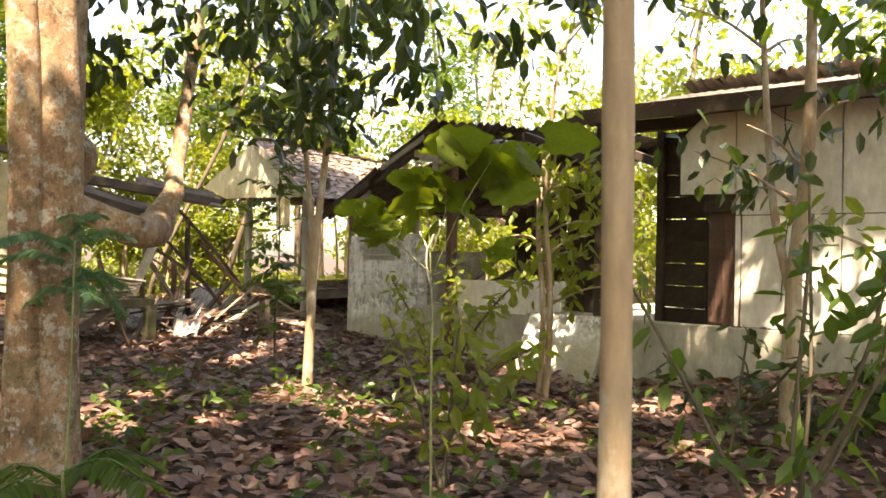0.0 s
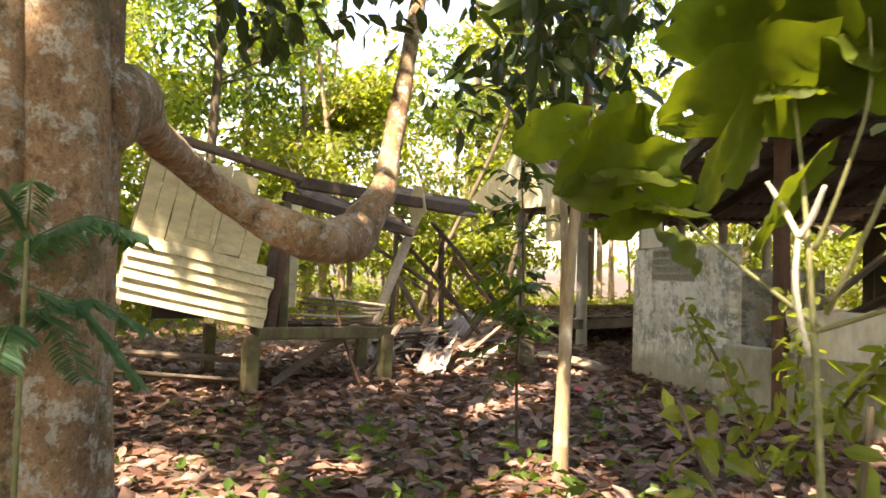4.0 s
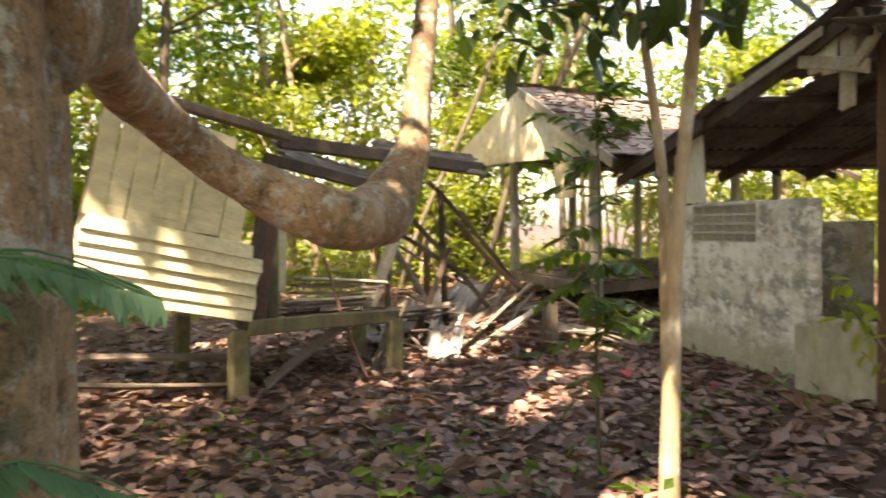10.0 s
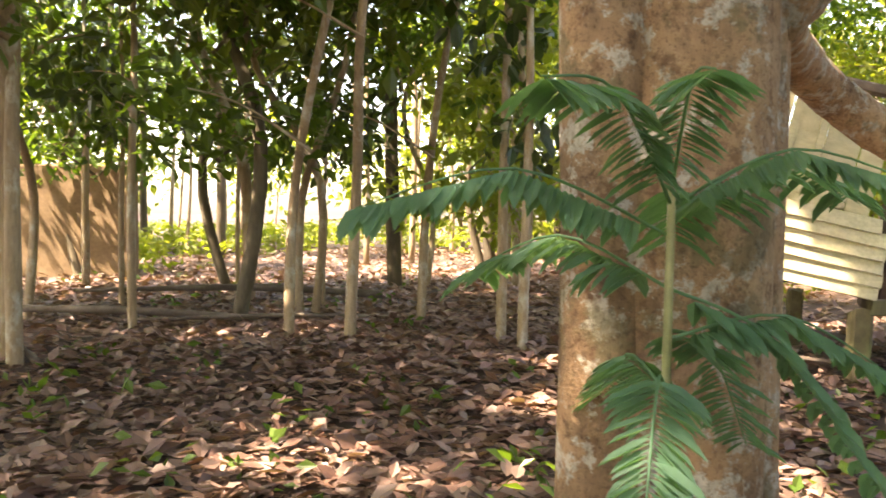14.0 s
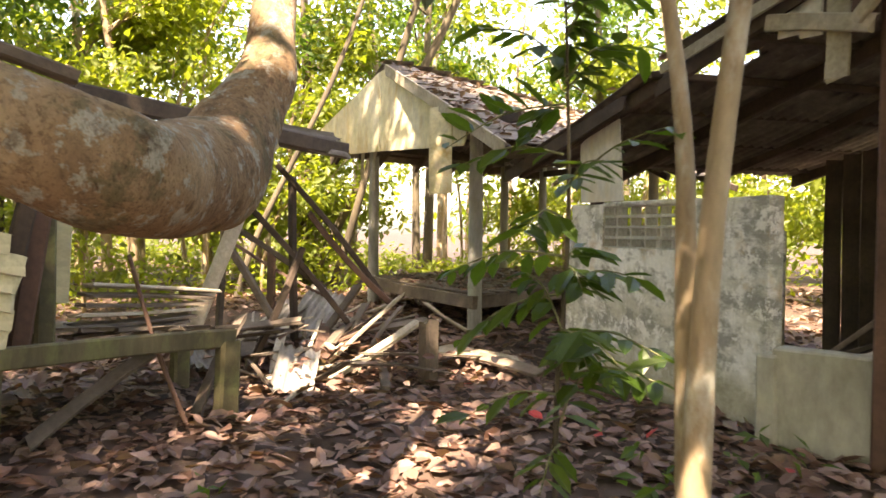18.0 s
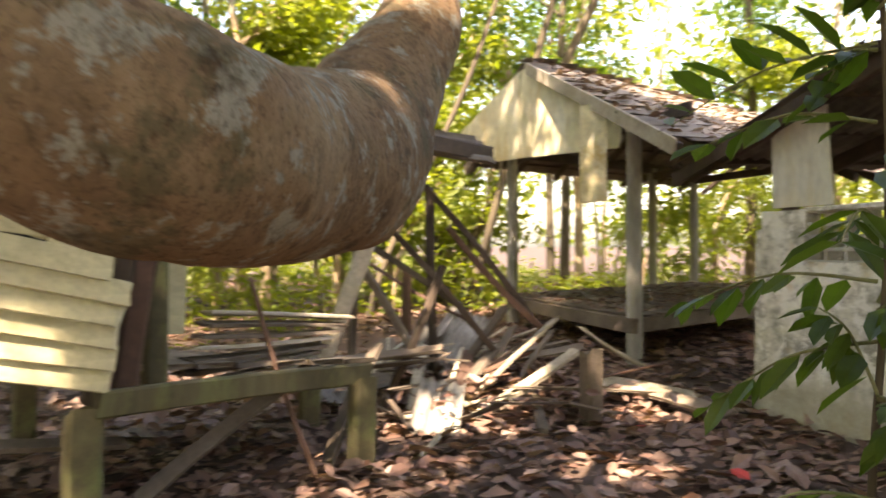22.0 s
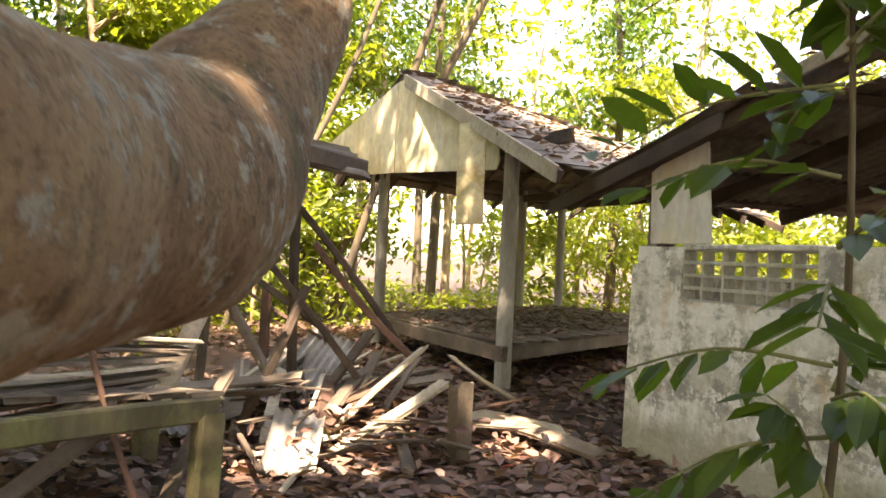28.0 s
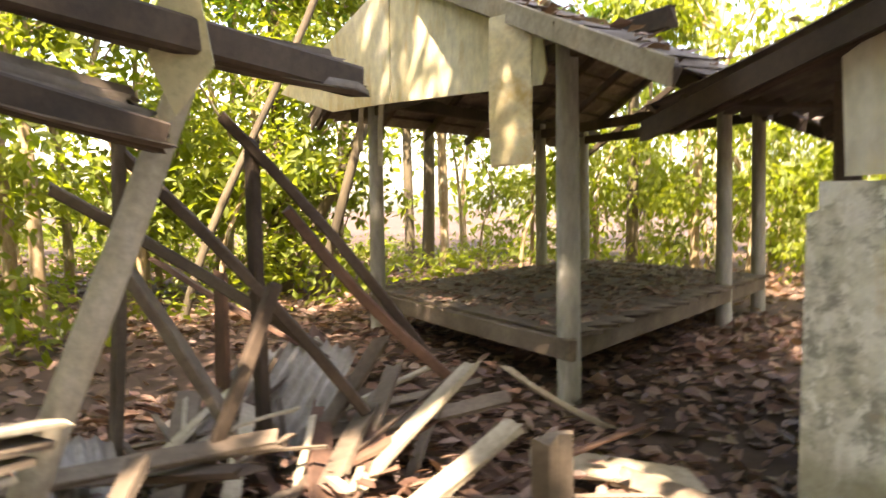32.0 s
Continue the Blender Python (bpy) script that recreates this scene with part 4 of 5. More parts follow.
# ---- debris heap ----
def build_debris():
    rng = random.Random(77)
    planks = [((-1.15, -0.83, 0.7), (-1.36, -1.45, 0.16), 0.2, M_WOOD_PALE), ((-0.83, -0.92, 0.52), (-1.05, -1.62, 0.12), 0.11, M_WOOD_PALE), ((-1.3, -0.4, 0.62), (-1.0, 0.02, 0.3), 0.035, M_WOOD_PALE),
              ((-1.0, -0.6, 0.27), (-0.5, -0.08, 0.17), 0.18, M_WOOD_PALE), ((-1.7, -0.85, 0.76), (-1.84, -1.3, 0.17), 0.09, M_WOOD), ((-2.6, -0.75, 0.64), (-2.2, -1.5, 0.15), 0.07, M_WOOD_DARK),
              ((-2.72, -1.1, 1.06), (-2.74, -1.08, 0.1), 0.13, M_WOOD_RED), ((-2.3, -1.75, 0.24), (-1.9, -1.25, 0.34), 0.12, M_WOOD), ((-3.2, -1.2, 1.1), (-2.2, -0.75, 0.6), 0.12, M_WOOD_RED),
              ((-2.6, -0.9, 0.2), (-1.7, -0.2, 0.45), 0.1, M_WOOD), ((-0.4, -1.6, 0.14), (-1.3, -0.9, 0.22), 0.07, M_WOOD), ((-1.0, -0.3, 0.2), (0.1, -0.5, 0.2), 0.12, M_WOOD),
              ((-0.45, -3.0, 0.14), (-1.15, -2.3, 0.62), 0.08, M_WOOD), ((-0.3, -3.95, 0.18), (-0.7, -2.95, 0.62), 0.08, M_WOOD), ((-0.2, -5.6, 0.4), (-0.3, -4.3, 0.22), 0.09, M_WOOD),
              ((-0.7, -5.2, 0.45), (-0.9, -3.9, 0.3), 0.1, M_WOOD), ((-2.3, -2.3, 0.3), (-1.2, -1.9, 0.5), 0.12, M_WOOD_DARK), ((-2.0, -2.9, 0.4), (-1.3, -1.7, 0.55), 0.1, M_WOOD)]
    for i, (a, b, w, mt) in enumerate(planks):
        o = board("broken_plank", a, b, w, 0.028, mt, None, seed=500 + i, worn=0.02, bow=0.02, roll=rng.uniform(-25, 25))
        tagged(o, "broken weathered plank in the debris heap", "plank", "debris planks")
    for i in range(22):
        c = Vector((rng.uniform(-2.6, -1.4), rng.uniform(-1.8, -0.7), rng.uniform(0.2, 0.42)))
        a = radians(rng.choice([118, 112, 125, 60, 140, 105]) + rng.uniform(-8, 8))
        v = Vector((math.cos(a), math.sin(a), rng.uniform(0.1, 0.45))) * rng.uniform(0.3, 0.7)
        o = board("broken_plank", c - v, c + v, rng.uniform(0.05, 0.13), 0.022, rng.choice([M_WOOD, M_WOOD_DARK, M_WOOD_DARK, M_WOOD_PALE, M_WOOD, M_WOOD_RED]), None, seed=620 + i, worn=0.025, bow=0.02, roll=rng.uniform(-35, 35))
        tagged(o, "broken weathered plank in the debris heap", "plank", "debris planks")
    for i in range(26):
        c = Vector((rng.uniform(-2.6, -0.4), rng.uniform(-2.4, -0.3), rng.uniform(0.14, 0.34)))
        a = rng.uniform(0, 6.3)
        v = Vector((math.cos(a), math.sin(a), rng.uniform(-0.2, 0.35))) * rng.uniform(0.25, 0.55)
        o = board("splinter", c - v, c + v, rng.uniform(0.025, 0.06), 0.015, rng.choice([M_WOOD, M_WOOD_PALE, M_WOOD_DARK, M_WOOD_RED]), None, seed=540 + i, worn=0.02)
        tagged(o, "thin broken wood piece in the debris heap", "wood scrap", "splinters")
    sheets = [((-2.05, -1.3, 0.24), (-2.25, -0.75, 0.68), 0.36, 20), ((-2.5, -1.35, 0.2), (-2.7, -0.8, 0.55), 0.3, 15), ((-2.9, -1.2, 0.2), (-3.1, -0.4, 0.5), 0.5, -10), ((-1.6, -2.3, 0.2), (-2.3, -2.1, 0.45), 0.4, 15)]
    for i, (a, b, w, rl) in enumerate(sheets):
        o = sheet("roofing_sheet", a, b, w, 6, M_SHEET, None, (0, 0, 1), rl, 580 + i, 0.02, broken=0.02)
        tagged(o, "broken grey corrugated sheet lying in the debris", "roofing sheet", "fallen sheets")
    o = sheet("roofing_sheet", (-0.75, -2.15, 0.13), (-1.15, -1.8, 0.36), 0.3, 4, M_SHEET, None, (0.3, -0.3, 1), 14, 590, 0.01, broken=0.012)
    tagged(o, "small pale corrugated sheet piece standing in leaves", "roofing sheet", "fallen sheets")
    lr = np.random.default_rng(23)
    q = np.stack([lr.normal(-1.6, 0.6, 900), lr.normal(-1.2, 0.5, 900), lr.uniform(0.12, 0.34, 900)], 1)
    tagged(part("leaf_litter", leaves_mesh(q, 0.1, lr, 0.1, True, 0.7), M_LITTER), "dry leaves caught among the broken planks", "fallen leaves", kind="stuff")
    for i in range(16):
        c = Vector((rng.uniform(-2.6, -1.3), rng.uniform(-1.9, -0.5), rng.uniform(0.25, 0.5)))
        a = radians(115 + rng.uniform(-50, 50))
        v = Vector((math.cos(a), math.sin(a), rng.uniform(-0.1, 0.5))) * rng.uniform(0.25, 0.6)
        o = board("lath", c - v, c + v, rng.uniform(0.018, 0.03), 0.012, rng.choice([M_WOOD_DARK, M_WOOD, M_WOOD_PALE]), None, seed=660 + i, worn=0.01, bow=0.03)
        tagged(o, "thin grey lath sticking out of the debris heap", "lath", "laths")
    st = thing("stump_post", "square mossy cut-off post standing in leaves", "post")
    board("post", (-0.52, -1.08, -0.1), (-0.53, -1.06, 0.57), 0.13, 0.12, M_WOOD, st, up=(1, 0, 0), seed=600)
    p = part("plastic_scrap", leaves_mesh(np.array([(3.4, -2.3, 0.03), (3.55, -2.4, 0.03), (3.3, -2.45, 0.03)]), 0.35, np.random.default_rng(2), 0, True, 0.3, 1.6), M_CLOTH)
    tagged(p, "crumpled pale plastic scrap on the leaves", "rubbish")
    pipe = limb("pipe", [(0.9, -0.95, 0.03), (1.6, -1.2, 0.03), (2.4, -1.35, 0.02)], [0.015, 0.015, 0.015], M_POST, None, 8, 0)
    tagged(pipe, "thin grey pipe lying along the wall foot", "pipe")


build_debris()


# ---- trees and plants ----
# spots to be sunlit (x, y, z, radius): first aimed ones, then random flecks
GAPS = [(6.25, -5.3, 1.45, 0.1), (-1.2, -1.3, 0.4, 0.4), (-0.8, -1.8, 0.2, 0.3), (-0.5, -0.5, 0.0, 0.35), (-0.2, -5.0, 1.0, 0.3), (-0.2, -4.45, 0.9, 0.14), (2.1, -4.25, 1.52, 0.12), (1.85, -3.95, 1.8, 0.1), (-1.2, -1.1, 0.45, 0.2), (-0.7, -0.3, 0.2, 0.2),
        (3.9, -1.2, 0.3, 0.4), (6.4, -1.0, 0.9, 0.22), (6.9, -1.0, 1.2, 0.2), (5.7, -1.0, 1.0, 0.18), (1.0, -2.6, 0.0, 0.25), (3.6, -3.4, 0.0, 0.3), (2.8, -6.0, 0.0, 0.25), (5.4, -3.4, 0.0, 0.35), (1.6, -7.4, 0.0, 0.3)]
GAPS += [(r1.uniform(-4, 9), r1.uniform(-10, -1.5), 0.0, r1.uniform(0.1, 0.32)) for r1 in [random.Random(k) for k in range(130)]]
# no ground flecks round the hut, so that the soil there stays dark
GAPS = [g for g in GAPS if g[2] > 0.0 or not (-2.8 < g[0] < 1.3 and -5.2 < g[1] < -2.7)]
# gaps by the big trunk are dropped too, to keep its lower stem shaded
GAPS = [g for g in GAPS if not (abs(g[0] - g[2] * 0.1 - 4.3) < 0.75 and abs(g[1] + 5.6) < 1.6)]


def with_gaps(p):
    """Leaf points with small openings cut along the sun's way to light chosen spots."""
    slope = np.array([sun_way.x, sun_way.y]) / sun_way.z
    low = p[:, :2] - p[:, 2:] * slope
    keep = np.ones(len(p), bool)
    for gx, gy, gz, gr in GAPS:
        keep &= ((low - (np.array([gx, gy]) - gz * slope)) ** 2).sum(1) > (gr + 0.06) ** 2
    return p[keep]


def build_big_tree():
    t = thing("big_tree", "large old tree with fluted pale bark and one low sweeping branch", "tree")
    x, y = 4.2, -6.03
    limb("trunk", [(x - 0.02, y, -0.15), (x - 0.02, y, 0.25), (x - 0.02, y + 0.01, 1.0), (x - 0.02, y + 0.02, 1.7), (x + 0.01, y - 0.02, 2.4), (x + 0.06, y - 0.06, 3.6), (x + 0.1, y - 0.1, 6.5), (x, y, 9.5)], [0.21, 0.145, 0.122, 0.128, 0.105, 0.1, 0.09, 0.07], M_BARK, t, 72, 0.1, 3, flute=0.03, steps=16)
    limb("second_stem", [(x + 0.0, y - 0.13, -0.15), (x + 0.0, y - 0.13, 0.8), (x - 0.0, y - 0.15, 1.8), (x - 0.02, y - 0.2, 2.6), (x - 0.2, y - 0.4, 4.2), (x - 0.7, y - 0.9, 8)], [0.12, 0.085, 0.078, 0.074, 0.066, 0.05], M_BARK, t, 32, 0.08, 8, flute=0.02)
    limb("third_stem", [(x - 0.12, y + 0.1, -0.15), (x - 0.11, y + 0.09, 0.8), (x - 0.1, y + 0.1, 1.8), (x - 0.1, y + 0.16, 3.4), (x + 0.1, y + 0.5, 7)], [0.14, 0.095, 0.088, 0.08, 0.06], M_BARK, t, 32, 0.08, 9, flute=0.02)
    limb("branch", [(4.11, -5.96, 1.65), (3.9, -5.8, 1.74), (3.35, -5.68, 1.8), (2.85, -5.52, 1.78), (2.55, -5.32, 1.7), (2.42, -5.1, 1.575), (2.4, -4.86, 1.46), (2.43, -4.61, 1.36), (2.2, -4.39, 1.367), (2.0, -4.18, 1.41), (1.905, -4.07, 1.515), (1.845, -3.98, 1.62), (1.78, -3.88, 1.75), (1.66, -3.78, 2.0), (1.5, -3.6, 2.6), (1.3, -3.35, 3.6)],
         [0.15, 0.112, 0.088, 0.08, 0.079, 0.09, 0.112, 0.136, 0.141, 0.135, 0.119, 0.104, 0.092, 0.082, 0.066, 0.045], M_BARK, t, 72, 0.2, 5, "low thick branch bending up like an elbow", 0.0, 12)
    rng = np.random.default_rng(21)
    cs = [(x + rng.normal(0, 2.2), y + rng.normal(0, 2.2), rng.uniform(5.5, 9.5)) for _ in range(60)]
    part("crown", leaves_mesh(with_gaps(clumps(rng, cs, 0.8, 9000)), 0.17, rng, 0.4), M_LEAF, t)


build_big_tree()


def sapling(name, base, stems, material, label, leaf_mat, leaf_count, leaf_len, seed, crown_r=0.5, group="", lo=0.5, droop=0.7, fine=False):
    """stems: lists of (dx, dy, z, radius)."""
    t = thing(name, label, "tree", group, at=(base[0], base[1], 0))
    rng = np.random.default_rng(seed)
    tips = []
    for i, st in enumerate(stems):
        limb("trunk" if i == 0 else "stem", [(base[0] + a, base[1] + b, z) for a, b, z, r in st], [q[3] for q in st], material, t, 10, 0.1, seed + i)
        pts = [Vector((base[0] + a, base[1] + b, z)) for a, b, z, r in st]
        top, bot = pts[-1].z, pts[0].z
        for _ in range(6):
            f = rng.uniform(lo, 1.0)
            k = min(int(f * (len(pts) - 1)), len(pts) - 2)
            p = pts[k].lerp(pts[k + 1], f * (len(pts) - 1) - k)
            v = Vector((rng.normal(0, 1), rng.normal(0, 1), rng.uniform(0.1, 0.9)))
            v.normalize()
            q = p + v * rng.uniform(0.4, 1.0) * crown_r * 1.5
            limb("twig", [p, p.lerp(q, 0.5) + Vector((0, 0, 0.05)), q], [0.014, 0.009, 0.004], material, t, 6, 0, seed)
            tips += [p.lerp(q, 0.55), q]
        tips.append(pts[-1])
    if leaf_count:
        c = part("crown", leaves_mesh(clumps(rng, [tuple(q) for q in tips], crown_r * 0.62, leaf_count), leaf_len, rng, droop, fine), leaf_mat, t)
        c.matrix_local = Matrix.Translation(-Vector(t.location))
    return t


# the forked sapling in the clearing
sapling("sapling", (2.87, -3.2), [[(0, 0, -0.1, 0.056), (0.02, 0, 0.5, 0.044), (0.05, 0.02, 1.3, 0.035), (0.14, 0.05, 2.2, 0.03), (0.25, 0.1, 3.6, 0.02), (0.3, 0.1, 5, 0.01)], [(0.0, 0.02, 0.3, 0.045), (-0.05, 0.06, 1.1, 0.03), (-0.08, 0.05, 1.7, 0.024), (-0.3, 0.1, 2.7, 0.015), (-0.5, 0.2, 3.6, 0.008)]], M_BARK_YOUNG, "slender forked sapling with pale bark and hanging dark leaves", M_LEAF_DARK, 420, 0.17, 31, 0.65, lo=0.62, fine=True)
sapling("sapling", (7.83, -6.87), [[(0, 0, -0.1, 0.028), (0.0, 0.01, 1.0, 0.0245), (-0.02, 0.02, 2.2, 0.0225), (-0.03, 0.0, 4.5, 0.02), (0, 0, 6, 0.012)]], M_BARK_YOUNG, "thin straight sapling with mottled grey-brown bark", M_LEAF, 300, 0.16, 33, 0.7, lo=0.85)
sapling("sapling", (6.75, -2.6), [[(0, 0, -0.1, 0.07), (0.01, 0, 0.6, 0.06), (0.03, 0, 1.2, 0.05), (0.1, 0.0, 2.1, 0.04), (0.1, 0, 4.2, 0.018)], [(0.0, 0, 1.05, 0.035), (-0.12, 0.02, 1.6, 0.026), (-0.2, 0.04, 2.6, 0.02), (-0.25, 0, 3.9, 0.01)]], M_BARK_YOUNG, "forked young tree in front of the white house wall", M_LEAF_DARK, 170, 0.16, 35, 0.6, lo=0.6, fine=True)
sapling("sapling", (8.1, -3.2), [[(0, 0, -0.1, 0.05), (0.0, 0, 1.5, 0.04), (0.1, 0, 3.5, 0.02)]], M_BARK_YOUNG, "young tree with drooping leaves beside the house wall", M_LEAF, 420, 0.17, 36, 0.8, lo=0.5, fine=True)
sapling("sapling", (-1.0, -6.5), [[(0, 0, -0.1, 0.05), (0.02, 0.02, 1.0, 0.042), (-0.02, 0.04, 2.4, 0.035), (0.1, 0.0, 4.6, 0.015)]], M_BARK_YOUNG, "thin pale sapling behind the big trunk", M_LEAF_DARK, 420, 0.2, 37, 0.8, lo=0.5, fine=True)


# woodland: a few kinds of tree, set out again and again
def forest_tree(seed, height, crown_lo, crown_r, count, leaf_len, leaf_mat, bark, r, at):
    t = thing("forest_tree", "slender forest tree with thin trunk and loose leafy crown", "tree", "forest trees", at=(at[0], at[1], 0))
    rng = np.random.default_rng(seed)
    bend = rng.normal(0, 0.35, (4, 2))
    pts = [(0, 0, -0.2), (bend[0][0] * 0.4, bend[0][1] * 0.4, height * 0.3), (bend[1][0], bend[1][1], height * 0.6), (bend[2][0] * 1.5, bend[2][1] * 1.5, height)]
    ob = smooth(part("trunk", tube_mesh(pts, [r * 1.2, r, r * 0.75, r * 0.25], 10, 0.08, seed), bark, t))
    cs = []
    for i in range(9):
        z = rng.uniform(crown_lo, height * 0.98)
        f = z / height
        a, d = rng.uniform(0, 6.28), rng.uniform(0.4, 1.0) * crown_r
        base = Vector((bend[1][0] * f * 1.4, bend[1][1] * f * 1.4, z - 0.35))
        tip = base + Vector((math.cos(a) * d, math.sin(a) * d, 0.5))
        smooth(part("limb", tube_mesh([base, base.lerp(tip, 0.5) + Vector((0, 0, 0.12)), tip], [r * 0.32, r * 0.22, r * 0.08], 6, 0.05, i), bark, t))
        cs += [tuple(tip), tuple(base.lerp(tip, 0.6)), tuple(tip + Vector((rng.normal(0, 0.4), rng.normal(0, 0.4), rng.normal(0, 0.3))))]
    part("crown", leaves_mesh(clumps(rng, cs, crown_r * 0.42, count), leaf_len, rng, 0.45), leaf_mat, t)
    return t


def woodland():
    rng = random.Random(12)
    kinds = [forest_tree(50, 7.5, 2.6, 1.5, 1800, 0.2, M_LEAF_BRIGHT, M_BARK_YOUNG, 0.07, (-9, 7)),
             forest_tree(51, 5.0, 1.2, 1.2, 1600, 0.18, M_LEAF_BRIGHT, M_BARK_YOUNG, 0.05, (-7, 9)),
             forest_tree(52, 9.5, 3.5, 1.9, 2300, 0.2, M_LEAF, M_BARK_DARK, 0.1, (-12, 9)),
             forest_tree(53, 3.2, 0.5, 0.9, 1250, 0.17, M_LEAF_BRIGHT, M_BARK_YOUNG, 0.03, (-8, 4)),
             forest_tree(54, 4.6, 1.2, 1.2, 1050, 0.2, M_LEAF, M_BARK_YOUNG, 0.045, (-3, -9)),
             forest_tree(55, 6.5, 1.8, 1.6, 1500, 0.2, M_LEAF, M_BARK_DARK, 0.07, (-6, -11)),
             forest_tree(56, 5.2, 1.5, 1.5, 620, 0.24, M_LEAF_OLIVE, M_BARK_YOUNG, 0.045, (-1.2, -8.0)),
             forest_tree(57, 6.4, 1.7, 1.7, 750, 0.24, M_LEAF_OLIVE, M_BARK_YOUNG, 0.075, (-0.02, -10.35))]

    def spot(kind, x, y, s=1.0):
        o = copy_thing(kinds[kind], pose(x, y, 0, 0, 0, rng.uniform(0, 360)))
        return o
    # behind the pavilion and the hut: bright open wood
    for _ in range(80):
        a = radians(rng.uniform(-20, 112))
        d = rng.uniform(10.0, 25)
        x, y = 2 - math.sin(a) * d, -4 + math.cos(a) * d
        if x > -6.6 and y < 8.2 and x < 12 and y > -3.5:
            continue
        if -2.5 < x and y < -3.5:
            continue
        spot(rng.choice([0, 0, 1, 1, 2, 3, 3]), x, y)
    for x, y, k in [(-7.0, -6.8, 0), (-8.4, -2.6, 2), (-9.2, -7.4, 2), (-6.4, -8.6, 2), (-10.5, -5.6, 0), (-12, -1.0, 2)]:
        spot(k, x, y)
    for x, y, k in [(-7.2, -1.2, 3), (-7.5, 1.6, 3), (-8.4, 3.2, 1), (-6.9, 6.5, 3), (-4.2, 8.6, 1), (-2.0, 8.4, 3), (-0.6, 7.0, 1), (1.0, 6.2, 1), (3.0, 5.5, 3), (2.2, 7.4, 0), (4.6, 6.2, 1), (-5.5, 9.5, 0), (-3.2, -6.6, 1), (-4.2, -5.2, 3), (6.5, 7, 2), (9, 6.5, 0), (-9.5, 0, 0), (-9.0, -4.5, 0)]:
        spot(k, x, y)
    # dark young trees on the near side of the clearing
    for x, y, k in [(-1.4, -8.6, 4), (-2.6, -9.6, 5), (0.9, -11.2, 4), (-2.0, -11.6, 4), (-3.4, -13.4, 5), (1.8, -13.0, 5), (-0.8, -13.2, 4), (-6.6, -8.2, 4), (3.0, -12.0, 4), (-7.0, -14.0, 5), (-10, -7.5, 5), (2.4, -10.0, 4), (-5.6, -7.0, 1), (-2.6, -7.6, 4), (-3.1, -8.9, 6), (-4.6, -10.2, 7), (1.5, -9.7, 6), (-2.9, -12.4, 7)]:
        spot(k, x, y)
    for _ in range(26):
        spot(rng.choice([4, 5, 0, 2]), rng.uniform(-20, 0), rng.uniform(-24, -13))
    # unseen trees added behind and beside the walker, to hold back light
    for x, y, k in [(10.5, -8, 2), (11, -12, 0), (8, -14, 2), (12, -4, 2), (5.5, -12.5, 2), (10.8, -2.5, 0), (6.5, -15, 2), (9.5, -10.5, 5), (3.5, -15.5, 2)]:
        spot(k, x, y)


woodland()


def overhead():
    """High canopy added on the sun's way to shade the clearing; the sun comes down through small cut gaps."""
    rng = np.random.default_rng(61)
    cs = [(rng.uniform(-3, 13), rng.uniform(-15, -1.5), rng.uniform(6.6, 10.5)) for _ in range(400)]
    cs += [(rng.uniform(-9, 12), rng.uniform(-18, 6), rng.uniform(7, 11)) for _ in range(60)]
    cs = [c for c in cs if not (4.5 < c[0] < 10 and -3.5 < c[1] < 4)]
    # extra clusters added on the sun's way to shade the bath wall
    cs += [(rng.uniform(1.5, 5.8), rng.uniform(-5.8, -2.9), rng.uniform(6.8, 10.2)) for _ in range(60)]
    p = clumps(rng, cs, 1.0, 120000)
    t = thing("canopy_tree", "tall added tree whose high leaves shade and dapple the clearing", "tree", at=(9.5, -12.5, 0))
    limb("trunk", [(9.5, -12.5, -0.2), (9.4, -12.4, 4), (9.0, -12.0, 8), (8.4, -11.4, 11)], [0.3, 0.25, 0.2, 0.1], M_BARK_DARK, t, 14, 0.1, 4)
    c = part("crown", leaves_mesh(with_gaps(p), 0.23, rng, 0.4), M_LEAF, t)
    c.matrix_local = Matrix.Translation((-9.5, 12.5, 0))
    # hanging dark sprays at the edge of the view
    cs = [(3.6 + rng.normal(0, 0.5), -3.9 + rng.normal(0, 0.4), rng.uniform(2.3, 3.4)) for _ in range(14)]
    cs += [(5.2 + rng.normal(0, 0.6), -4.2 + rng.normal(0, 0.5), rng.uniform(2.5, 3.4)) for _ in range(12)]
    cs += [(2.0 + rng.normal(0, 0.4), -4.5 + rng.normal(0, 0.4), rng.uniform(2.6, 3.6)) for _ in range(8)]
    cs += [(1.2 + rng.normal(0, 0.6), -2.4 + rng.normal(0, 0.6), rng.uniform(2.9, 3.8)) for _ in range(12)]
    c = part("crown", leaves_mesh(clumps(rng, cs, 0.35, 1100), 0.17, rng, 0.8, True), M_LEAF_DARK, t)
    c.matrix_local = Matrix.Translation((-9.5, 12.5, 0))


overhead()


